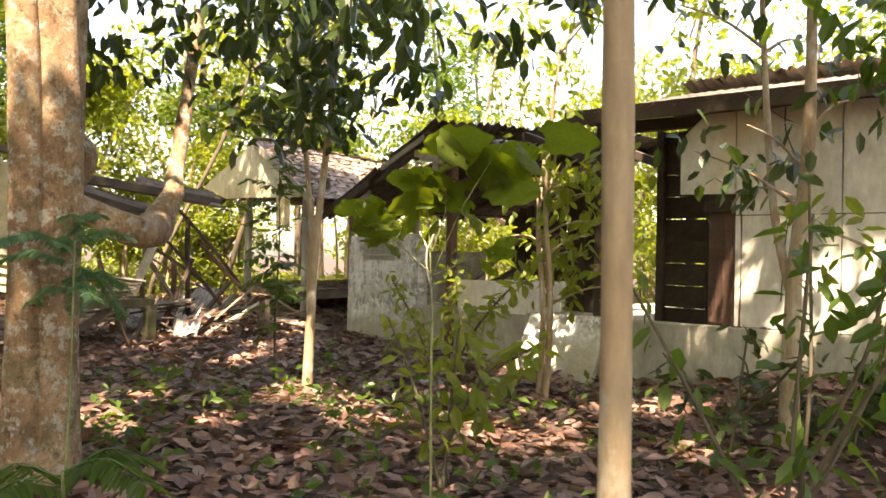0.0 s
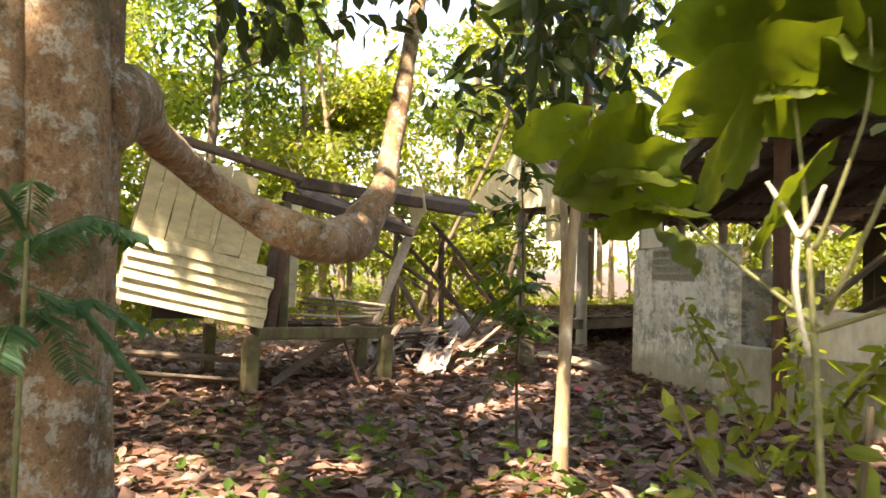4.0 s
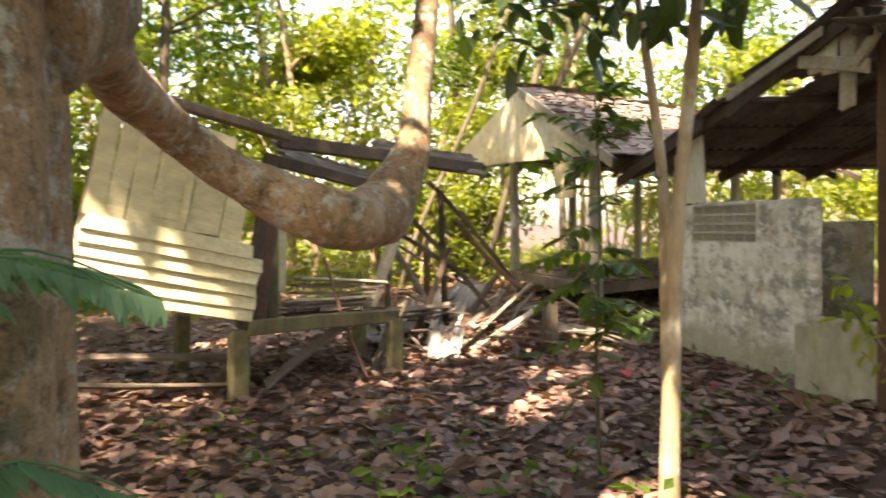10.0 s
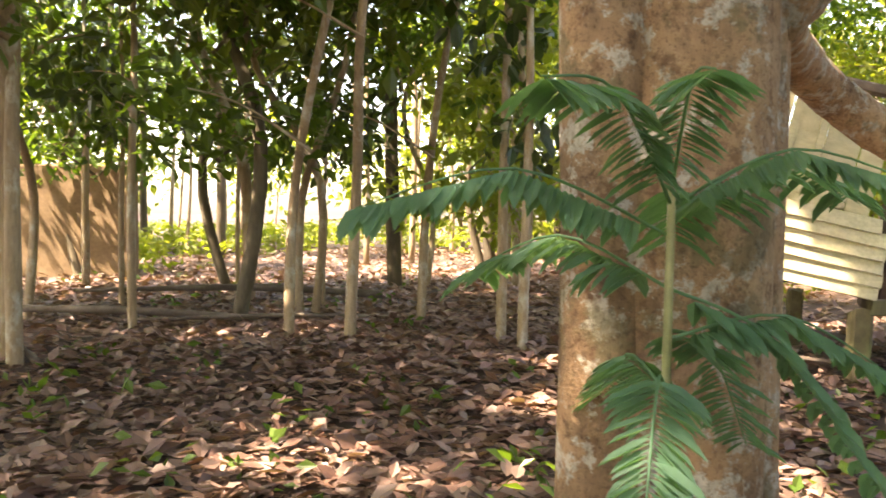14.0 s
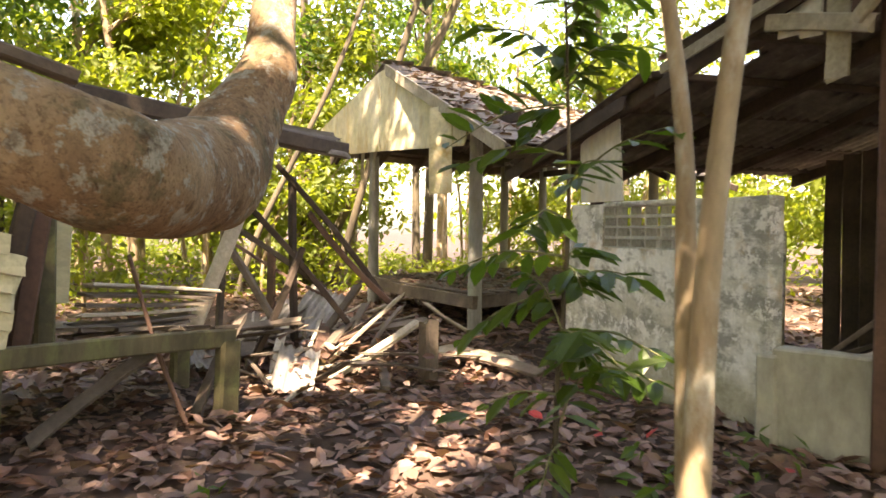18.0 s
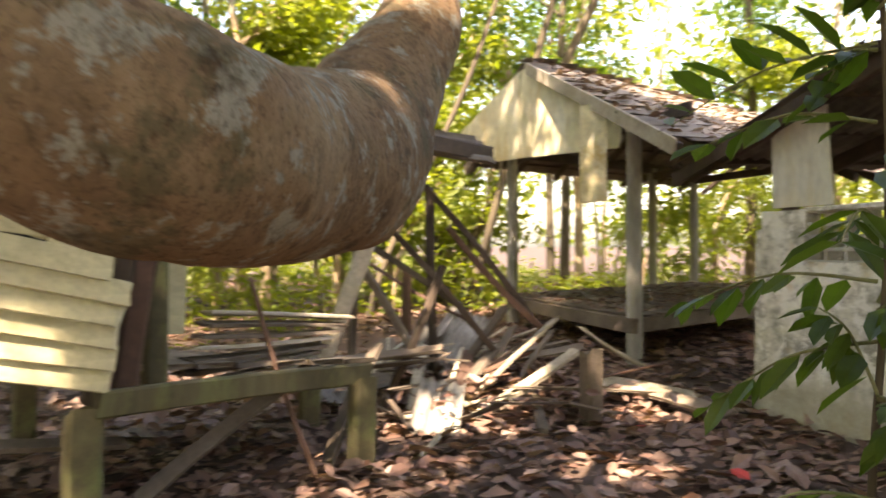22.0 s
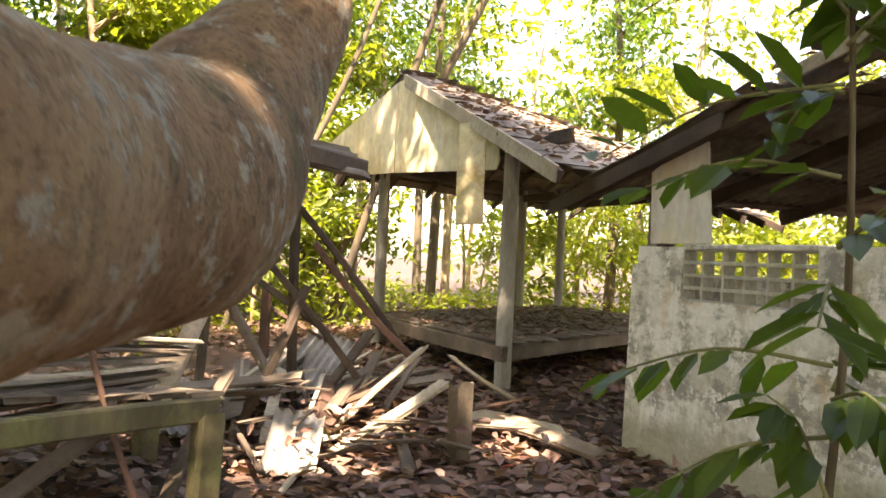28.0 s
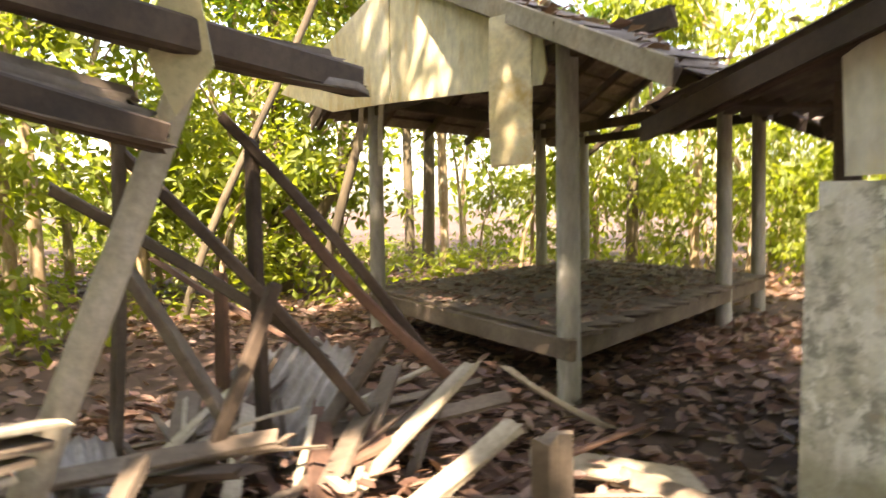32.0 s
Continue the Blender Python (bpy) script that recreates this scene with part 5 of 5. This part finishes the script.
def far_woods():
    """Leafy distance all round: loose masses of leaves with gaps, and thin stems."""
    rng = np.random.default_rng(66)
    cs = []
    for _ in range(420):
        a, d = rng.uniform(0, 2 * np.pi), rng.uniform(19, 34)
        cs.append((1 - math.sin(a) * d, -4 + math.cos(a) * d, rng.uniform(0.2, 1) ** 1.3 * 11))
    p = clumps(rng, cs, 2.0, 40000, 0.75)
    p[:, 2] = np.maximum(p[:, 2], 0.1)
    tagged(part("far_woods", leaves_mesh(p, 0.42, rng, 0.4), M_LEAF_BRIGHT), "sunlit green woodland foliage in the distance", "woods", kind="stuff")
    verts, faces = [], []
    for k in range(150):
        a, d = rng.uniform(0, 2 * np.pi), rng.uniform(14, 30)
        x, y = 1 - math.sin(a) * d, -4 + math.cos(a) * d
        if -4 < x < 10 and y > -2 and y < 8:
            continue
        r, h = rng.uniform(0.03, 0.09), rng.uniform(4, 10)
        v, f = tube_mesh([(x, y, -0.1), (x + rng.normal(0, 0.2), y + rng.normal(0, 0.2), h * 0.5), (x + rng.normal(0, 0.6), y + rng.normal(0, 0.6), h)], [r, r * 0.8, r * 0.4], 7, 0.05, k)
        n = len(verts)
        verts += v
        faces += [tuple(i + n for i in q) for q in f]
    tagged(smooth(part("far_stems", (verts, faces), M_BARK_YOUNG)), "thin pale trunks of the woodland beyond", "woods", kind="stuff")


far_woods()


def clearing_edge():
    """What lies about under the young trees beyond the big trunk."""
    w = part("mud_wall", box_bm(-0.25, -5.2, -0.1, 0.0, 0.0, 2.0, 0.03), M_WALLBRICK)
    w.matrix_world = pose(-7.2, -13.2, 0, 0, 0, 12)
    tagged(w, "low crumbling mud-brown wall among young trees", "wall", kind="structure")
    rng = random.Random(44)
    for i, (a, b, r) in enumerate([((-2.4, -9.2, 0.12), (-1.2, -12.2, 0.3), 0.045), ((-3.0, -7.6, 0.1), (-1.9, -10.4, 0.16), 0.03), ((0.1, -10.0, 0.1), (-1.6, -12.4, 0.5), 0.03), ((-4.5, -8.4, 0.2), (-3.2, -11.8, 0.3), 0.05)]):
        mid = (Vector(a) + Vector(b)) / 2 + Vector((rng.uniform(-0.3, 0.3), 0.2, 0.05))
        o = limb("fallen_branch", [a, tuple(mid), b], [r, r * 0.85, r * 0.5], M_WOOD, None, 8, 0.3, i)
        tagged(o, "bleached fallen branch lying on the leaves", "branch", "fallen branches")


clearing_edge()


def undergrowth():
    rng = np.random.default_rng(71)

    def low(name, n, x0, x1, y0, y1, z1, size, material, label, keep=None, per=9):
        c = np.stack([rng.uniform(x0, x1, n), rng.uniform(y0, y1, n), rng.uniform(0.04, z1, n)], 1)
        if keep:
            c = np.array([q for q in c if keep(q[0], q[1])])
        p = clumps(rng, c, 0.22, len(c) * per, 0.6)
        p[:, 2] = np.maximum(p[:, 2], 0.03)
        tagged(part(name, leaves_mesh(p, size, rng, 0.3), material), label, "undergrowth", kind="stuff")
    low("undergrowth", 150, 2, 9, -6.5, -1.4, 0.25, 0.1, M_LEAF, "low green seedlings among dead leaves", lambda x, y: not (abs(x - 5.6) < 1.2 and y < -5.6))
    low("undergrowth", 60, -1.5, 4, -8, -3, 0.15, 0.1, M_LEAF, "low green weeds round the ruined hut", lambda x, y: x > 0.2 or y < -6)
    low("undergrowth", 1100, -16, -5.5, -5, 12, 0.7, 0.15, M_LEAF_BRIGHT, "sunlit green undergrowth beyond the pavilion", lambda x, y: not (x > -6 and 0 < y < 8))
    low("undergrowth", 420, -6, 8, 7.0, 14, 0.9, 0.16, M_LEAF_BRIGHT, "sunlit bushes behind the buildings")
    low("undergrowth", 1000, -30, -7, -26, -13.5, 0.8, 0.24, M_LEAF_BRIGHT, "sunlit greenery beyond the young trees")
    low("undergrowth", 900, -34, -16, -16, 14, 1.0, 0.26, M_LEAF_BRIGHT, "sunlit greenery in the distance")
    low("undergrowth", 110, -10, 3, -14, -7.5, 0.2, 0.12, M_LEAF, "scattered seedlings in the leaf litter")


undergrowth()


def broad_leaf_mesh(length, width, rng, lobes=3, curl=0.12):
    """One large soft leaf: heart-shaped base, shallow uneven lobes, raised side veins, drooping tip."""
    n, m = 20, 6
    ph, lean = rng.uniform(0, 6), rng.uniform(-0.15, 0.15)
    verts, faces = [], []
    for i in range(n + 1):
        f = i / n
        body = (math.sin(math.pi * min(1.0, f * 0.9 + 0.1) ** 0.8)) ** 0.62 if f < 1 else 0.0
        w = width * (body + 0.02)
        drop = -curl * f * f * length
        for j in range(-m, m + 1):
            v = j / m
            edge = 1 + 0.09 * math.sin(f * lobes * 2 * math.pi + ph + (1.2 if v < 0 else 0)) + 0.025 * math.sin(f * 31 + ph)
            back = -0.13 * length * (abs(v) ** 1.5) * (1 - f) ** 3
            vein = 0.006 * math.cos((f * 1.1 - abs(v) * 0.45) * 9 * math.pi) * (1 - abs(v))
            verts.append((f * length + back, v * w / 2 * edge + lean * f * f * length, drop + abs(v) * w * 0.1 - v * v * w * 0.09 + vein + 0.008 * math.sin(f * 13 + v * 4 + ph)))
    k = 2 * m + 1
    for i in range(n):
        for j in range(2 * m):
            a = i * k + j
            # a few small holes eaten into the blade
            if rng.random() > 0.012:
                faces.append((a, a + 1, a + k + 1, a + k))
    return verts, faces


def broad_plant():
    """Tall broad-leaved shrub close to the path, with one thick forked stem."""
    x, y = 5.35, -5.05
    t = thing("broad_leaf_shrub", "tall shrub with large lobed leaves and pale forked stems", "shrub", at=(x, y, 0))

    def stem(pts, r):
        limb("stem", [(x + a, y + b, z if z < 0 else z * 1.07) for a, b, z in pts], [q * 0.52 for q in r], M_STEM, t, 10, 0.05, 2)
    stem([(0.05, 0, -1.3), (0.02, 0, 0.2), (0.02, 0, 0.6), (0, 0, 0.96)], [0.026, 0.022, 0.018, 0.016])
    stem([(0, 0, 0.96), (-0.02, 0, 1.2), (-0.06, 0.02, 1.45), (-0.12, 0.03, 1.8)], [0.016, 0.013, 0.01, 0.006])
    stem([(0, 0, 1.14), (0.07, 0, 1.3), (0.13, 0, 1.5), (0.1, 0.02, 1.8)], [0.013, 0.01, 0.008, 0.005])
    stem([(0, 0, 0.98), (-0.2, 0.02, 1.1), (-0.52, 0.05, 1.3), (-0.8, 0.05, 1.42)], [0.014, 0.011, 0.008, 0.006])
    stem([(0, 0, 0.96), (0.2, 0, 1.03), (0.4, 0, 1.12)], [0.013, 0.01, 0.007])
    # one shoot snapped and peeled to white wood, ending in a fork
    for pts in ([(0, -0.02, 0.97), (-0.03, -0.03, 1.13), (-0.022, -0.03, 1.27)], [(-0.022, -0.03, 1.25), (-0.06, -0.03, 1.32), (-0.1, -0.04, 1.39)], [(-0.022, -0.03, 1.25), (0.01, -0.03, 1.3), (0.045, -0.04, 1.37)]):
        limb("peeled_shoot", [(x + a, y + b, z) for a, b, z in pts], [0.006, 0.008, 0.005], M_PEELED, t, 10, 0.05, 6, "snapped shoot peeled to white wood")
    stem([(0.02, 0.02, 1.0), (0.3, 0, 1.5), (0.75, -0.1, 2.0)], [0.013, 0.011, 0.007])
    rng = random.Random(5)
    # leaf: base offset, heading, pitch, length, width
    spec = [(-0.1, 0.02, 1.52, 170, 5, 0.5, 0.34), (-0.35, 0.02, 1.5, 185, -12, 0.45, 0.3), (-0.05, 0.0, 1.66, 60, 30, 0.55, 0.4), (0.0, -0.05, 1.66, 120, 15, 0.5, 0.38), (0.05, 0.0, 1.68, 20, 20, 0.5, 0.36),
            (-0.5, 0.05, 1.3, 200, -10, 0.42, 0.26), (-0.6, 0.05, 1.42, 150, 8, 0.42, 0.3), (-0.3, 0.1, 1.62, 165, 10, 0.5, 0.34), (-0.8, 0.0, 1.45, 190, -5, 0.35, 0.24), (-0.15, 0.0, 1.78, 100, 5, 0.55, 0.42),
            (0.45, 0, 1.12, 5, 15, 0.3, 0.19), (0.4, 0, 1.05, -20, -15, 0.28, 0.17), (0.5, 0, 1.15, 40, 35, 0.26, 0.16), (0.3, 0, 0.75, -60, -30, 0.22, 0.13), (-0.1, 0.1, 1.35, 240, -40, 0.35, 0.22), (-0.45, 0.1, 1.55, 175, 20, 0.5, 0.34),
            (-0.65, 0.1, 1.42, 230, -25, 0.4, 0.3), (-0.25, 0.05, 1.45, 265, -30, 0.4, 0.3), (0.1, 0, 1.75, 350, -5, 0.45, 0.32), (0.12, 0.05, 1.6, 45, -10, 0.4, 0.3), (0.1, 0, 1.85, 200, 10, 0.5, 0.36), (-0.1, 0, 1.9, 280, -15, 0.45, 0.34),
            (0.2, 0, 1.45, 330, -20, 0.3, 0.2), (0.65, -0.08, 1.9, 20, 5, 0.4, 0.28), (0.5, -0.05, 1.78, 300, -20, 0.35, 0.25), (-0.7, 0.05, 1.4, 120, 25, 0.4, 0.3)]
    for i, (a, b, z, hd, pt, ln, wd) in enumerate(spec):
        size = 1.02 if z > 1.46 else 0.85
        ob = smooth(part("leaf", broad_leaf_mesh(ln * size, wd * size * 1.08, rng, 3 + i % 2), M_LEAF_BIG, t))
        ob.matrix_local = Matrix.Translation((a + (0.4 if z > 1.46 else 0.08), b, z * 1.07 + (0.06 if z > 1.46 or a < -0.3 else 0.0))) @ pose(0, 0, 0, (1 if 90 < hd < 270 else -1) * rng.uniform(25, 62), -pt, hd)
    # smaller leaves gathered round the big ones
    for i in range(16):
        a = rng.uniform(-0.75, 0.5)
        z = rng.uniform(1.3, 1.55) if a < -0.2 else rng.uniform(1.4, 2.1)
        ln = rng.uniform(0.16, 0.3)
        ob = smooth(part("leaf", broad_leaf_mesh(ln, ln * rng.uniform(0.6, 0.8), rng, 3), M_LEAF_BIG, t))
        ob.matrix_local = Matrix.Translation((a, rng.uniform(-0.2, 0.25), z + 0.12 * a)) @ pose(0, 0, 0, rng.uniform(-30, 30), rng.uniform(-15, 45), rng.uniform(0, 360))
    t.matrix_basis = pose(6.126, -5.311, 0.604, 0, 0, 8.3) @ Matrix.Scale(0.51, 4)


broad_plant()


def fern(name, base, stem_top, fronds, label, material, leaflets=16, leaf_part=0.3, wide=0.6):
    """A small plant with feathered leaves: each frond a rib with paired leaflets."""
    t = thing(name, label, "plant", at=base)
    b = Vector(base)
    limb("stem", [b, b.lerp(Vector(stem_top), 0.5) + Vector((0.02, 0, 0)), stem_top], [0.009, 0.007, 0.005], M_STEM, t, 8, 0.03, 3)
    rng = np.random.default_rng(8)
    for hd, pitch, ln, z in fronds:
        st = b.lerp(Vector(stem_top), z)
        d = Vector((math.cos(radians(hd)) * math.cos(radians(pitch)), math.sin(radians(hd)) * math.cos(radians(pitch)), math.sin(radians(pitch))))
        tip = st + d * ln + Vector((0, 0, -0.18 * ln))
        mid = st + d * ln * 0.5 + Vector((0, 0, 0.03))
        limb("rib", [st, mid, tip], [0.0026, 0.002, 0.001], M_FERN, t, 6, 0, 1)
        pos, head = [], []
        for k in range(leaflets):
            f = 0.12 + 0.88 * k / leaflets
            p = st.lerp(mid, f * 2) if f < 0.5 else mid.lerp(tip, f * 2 - 1)
            for s in (1, -1):
                pos.append(tuple(p))
                head.append(radians(hd) + s * 1.25)
        ob = part("frond", leaves_mesh(np.array(pos), ln * leaf_part, rng, 0.5, True, 0.2, wide, np.array(head)), material, t)
        ob.matrix_local = Matrix.Translation(-b)
    return t


fern("feather_plant", (4.6, -6.13, 0), (4.6, -6.11, 1.27), [(0, 30, 0.3, 1.0), (75, 15, 0.28, 0.98), (130, 15, 0.4, 0.97), (-30, 30, 0.36, 0.98), (-80, 15, 0.4, 0.95), (170, 20, 0.36, 0.93), (100, 0, 0.3, 0.85), (-10, 5, 0.33, 0.8), (190, -5, 0.36, 0.8), (230, 10, 0.36, 0.9), (100, -35, 0.34, 0.9), (150, -25, 0.36, 0.86)], "young plant with blue-green feathered fronds by the big tree", M_FERN, 40, 0.17, 0.62)
fern("feather_plant", (5.8, -6.7, 0), (5.8, -6.7, 0.5), [(20, 10, 0.35, 1.0), (110, 5, 0.4, 0.97), (200, 0, 0.4, 0.95), (290, 12, 0.35, 0.9)], "small feathered green plant in the leaves", M_LEAF)


def leafy_shrub(name, base, stems, leaf_len, count, material, label, seed, droop=0.5):
    t = thing(name, label, "shrub", at=(base[0], base[1], 0))
    rng = np.random.default_rng(seed)
    tips = []
    for i, st in enumerate(stems):
        pts = [Vector((base[0] + a, base[1] + b, z)) for a, b, z in st]
        limb("stem", pts, [0.012 * (1 - 0.7 * k / len(pts)) for k in range(len(pts))], M_BARK_DARK, t, 8, 0.03, i)
        for k in range(14):
            f = 0.25 + 0.75 * k / 13
            j = min(int(f * (len(pts) - 1)), len(pts) - 2)
            tips.append(tuple(pts[j].lerp(pts[j + 1], f * (len(pts) - 1) - j)))
    ob = part("leaves", leaves_mesh(clumps(rng, tips, 0.13, count), leaf_len, rng, droop, True), material, t)
    ob.matrix_local = Matrix.Translation(-Vector(t.location))
    return t


# dark glossy shrub beside the bath wall: oblong leaves paired along thin ribs
def pinnate_shrub():
    x, y = 2.42, -3.2
    t = thing("dark_shrub", "dark glossy-leaved shrub with paired oblong leaves beside the bath wall", "shrub", at=(x, y, 0))
    limb("stem", [(x, y, -0.05), (x - 0.02, y, 0.7), (x + 0.02, y + 0.01, 1.5), (x, y, 2.35)], [0.014, 0.012, 0.009, 0.005], M_BARK_DARK, t, 8, 0.05, 2)
    rng = np.random.default_rng(91)
    sprays = [(1.95, -0.55, -0.12, 1.8, 8, -0.5), (1.75, -0.35, -0.2, 1.72, 5, 0.2), (1.35, -0.46, -0.15, 1.28, 7, 0.5), (1.2, -0.36, -0.2, 1.0, 7, 0.7), (0.8, -0.3, -0.2, 0.7, 5, 0.5), (2.2, 0.3, -0.1, 2.35, 7, 0.0), (1.6, 0.3, -0.15, 1.7, 6, 0.4),
              (2.3, -0.2, 0.2, 2.6, 7, 0.2), (1.0, 0.3, -0.1, 0.95, 6, 0.6), (2.1, -0.1, -0.35, 2.2, 6, 0.3), (1.5, 0.1, -0.35, 1.45, 6, 0.5), (0.6, 0.15, -0.3, 0.5, 5, 0.5), (2.0, 0.15, 0.3, 2.2, 6, 0.3)]
    for _ in range(16):
        z0 = rng.uniform(0.5, 2.4)
        sprays.append((z0, rng.uniform(-0.12, 0.5), rng.uniform(-0.4, 0.1), z0 + rng.uniform(-0.15, 0.25), 6, rng.uniform(0.1, 0.6)))
    for z0, dx, dy, z1, n, droop in sprays:
        a, b = Vector((x, y, z0)), Vector((x + dx, y + dy, z1))
        m = a.lerp(b, 0.5) + Vector((0, 0, 0.05))
        limb("rib", [a, m, b], [0.006, 0.004, 0.002], M_STEM, t, 6, 0, 1)
        hd = math.atan2(dy, dx)
        pos, head = [], []
        for k in range(n):
            f = 0.15 + 0.85 * k / (n - 1)
            p = a.lerp(m, f * 2) if f < 0.5 else m.lerp(b, f * 2 - 1)
            for s in (1, -1):
                if rng.uniform() < 0.88:
                    pos.append(tuple(p))
                    head.append(hd + s * rng.uniform(0.7, 1.2))
        ob = part("leaves", leaves_mesh(np.array(pos), 0.15, rng, droop, True, 0.45, 0.85, np.array(head)), M_LEAF, t)
        ob.matrix_local = Matrix.Translation(-Vector(t.location))
    t.location.z, t.scale = 0.1, (0.8, 0.8, 0.8)


pinnate_shrub()
leafy_shrub("green_bush", (5.7, -4.7), [[(0, 0, 0), (0.05, 0, 0.5), (0.1, 0, 0.95)], [(0, 0, 0), (-0.3, 0.1, 0.5), (-0.6, 0.2, 0.85)], [(0, 0, 0.2), (0.3, -0.1, 0.6), (0.6, -0.1, 0.8)]], 0.12, 130, M_LEAF_BRIGHT, "light green bush with narrow leaves", 92)
leafy_shrub("green_bush", (7.35, -4.6), [[(0, 0, 0), (0.05, 0, 0.7), (0.1, 0, 1.4)], [(0, 0, 0), (-0.4, 0.1, 0.6), (-0.8, 0.2, 1.15)], [(0, 0, 0.2), (0.3, -0.1, 0.7), (0.5, -0.1, 1.1)]], 0.14, 80, M_LEAF, "leafy green bush in front of the house", 93)
leafy_shrub("green_bush", (4.2, -2.9), [[(0, 0, 0), (0.05, 0, 0.6), (0.1, 0, 1.2)], [(0, 0, 0), (-0.4, 0.1, 0.6), (-0.8, 0.2, 1.0)], [(0, 0, 0.2), (0.4, -0.1, 0.7), (0.7, -0.1, 1.0)]], 0.11, 220, M_LEAF_BRIGHT, "light green bush before the low plinth", 94)


# saplings standing in the leaf litter beyond the big trunk
for k, (sx, sy, r, h, lc) in enumerate([(0.1, -10.2, 0.055, 5.5, 420), (-1.6, -10.2, 0.04, 4.8, 420), (-1.5, -6.7, 0.042, 5.6, 300), (-5.1, -12.8, 0.05, 4.8, 420), (-5.2, -10.6, 0.03, 4.2, 380), (-6.5, -9.3, 0.025, 4.0, 380), (-3.2, -11.2, 0.03, 4.2, 420), (-3.9, -9.0, 0.022, 3.8, 380), (0.9, -11.5, 0.03, 4.6, 420)]):
    sapling("sapling", (sx, sy), [[(0, 0, -0.1, r * 1.2), (0.02, 0.01, h * 0.3, r), (-0.02, 0.03, h * 0.6, r * 0.8), (0.05, 0, h, r * 0.4)]], M_BARK_YOUNG, "thin young tree with dark hanging leaves in the litter", M_LEAF_DARK if k % 2 else M_LEAF, lc, 0.17, 140 + k, 0.75, "young trees", 0.42, 0.8, True)
# bushes before the plinth and the house
leafy_shrub("green_bush", (7.2, -3.9), [[(0, 0, 0), (0.05, 0, 0.7), (0.0, 0.1, 1.6)], [(0, 0, 0), (0.3, 0.1, 0.7), (0.4, 0.1, 1.4)], [(0, 0, 0.2), (0.3, -0.1, 0.8), (0.4, -0.1, 1.3)]], 0.13, 60, M_LEAF, "green bush with broad leaves beside the path", 96)
leafy_shrub("green_bush", (6.6, -7.2), [[(0, 0, 0), (0.05, 0, 0.25), (0.1, 0.1, 0.4)], [(0, 0, 0), (-0.2, 0.1, 0.25), (-0.3, 0.1, 0.35)]], 0.13, 40, M_LEAF, "small seedling with a few large leaves", 97)
for k, (sx, sy, h) in enumerate([(4.62, -2.2, 2.6), (4.75, -2.3, 3.0), (4.5, -1.9, 2.4), (8.3, -4.2, 3.0), (7.5, -3.0, 2.8)]):
    sapling("sapling", (sx, sy), [[(0, 0, -0.1, 0.028), (0.03, 0.01, h * 0.3, 0.024), (-0.05, 0.03, h * 0.6, 0.018), (0.1, 0, h, 0.008)]], M_BARK_YOUNG, "thin crooked sapling before the plinth", M_LEAF_BRIGHT, 170, 0.13, 160 + k, 0.5, "plinth saplings", 0.35, 0.6, True)
leafy_shrub("dark_shrub", (7.1, -2.5), [[(0, 0, 0.1), (0.05, 0, 0.35), (0.1, 0, 0.65)], [(0, 0, 0.1), (-0.3, 0.1, 0.3), (-0.45, 0.1, 0.45)], [(0, 0, 0.2), (0.3, -0.1, 0.45), (0.5, -0.1, 0.6)]], 0.13, 170, M_LEAF_DARK, "low dense dark green bush at the house corner", 99)
leafy_shrub("dark_shrub", (6.5, -2.9), [[(0, 0, 0), (0.05, 0, 0.4), (0.1, 0, 0.8)], [(0, 0, 0), (-0.3, 0.1, 0.4), (-0.5, 0.1, 0.6)], [(0, 0, 0.2), (0.3, -0.1, 0.5), (0.5, -0.1, 0.75)]], 0.11, 90, M_LEAF_DARK, "low dark green bush before the house wall", 98)


def leaning_tree(pts, r):
    t = thing("leaning_tree", "dark leaning trunk behind the ruined hut", "tree", "leaning trees", at=(pts[0][0], pts[0][1], 0))
    limb("trunk", pts, [r, r * 0.9, r * 0.8, r * 0.6], M_BARK_DARK, t, 10, 0.08, 5)
    rng = np.random.default_rng(int(r * 1000))
    top = Vector(pts[-1])
    for k in range(4):
        q = top + Vector((rng.normal(0, 0.8), rng.normal(0, 0.8), rng.uniform(0.2, 0.8)))
        limb("limb", [top, top.lerp(q, 0.5) + Vector((0, 0, 0.1)), q], [r * 0.5, r * 0.35, r * 0.12], M_BARK_DARK, t, 7, 0.05, k)
    c = part("crown", leaves_mesh(clumps(rng, [tuple(top + Vector((rng.normal(0, 0.8), rng.normal(0, 0.8), rng.uniform(0, 0.9)))) for _ in range(9)], 0.5, 700), 0.18, rng, 0.5), M_LEAF_BRIGHT, t)
    c.matrix_local = Matrix.Translation(-Vector(t.location))


leaning_tree([(-7.35, 2.7, -0.1), (-7.0, 2.89, 0.8), (-6.15, 3.36, 4.0), (-5.6, 3.7, 6.0)], 0.075)
leaning_tree([(-8.2, 2.8, -0.1), (-7.4, 3.2, 1.5), (-5.97, 4.1, 4.5), (-5.3, 4.5, 6.2)], 0.085)
leaning_tree([(-6.6, 0.6, -0.1), (-6.5, 1.0, 1.2), (-6.0, 1.9, 3.4), (-5.7, 2.4, 5.0)], 0.05)


# the plan is laid out at its true size
for thing_at_top in scene.objects:
    if thing_at_top.parent is None and thing_at_top is not cam and thing_at_top is not sun:
        thing_at_top.matrix_basis = Matrix.Scale(PLAN, 4) @ thing_at_top.matrix_basis
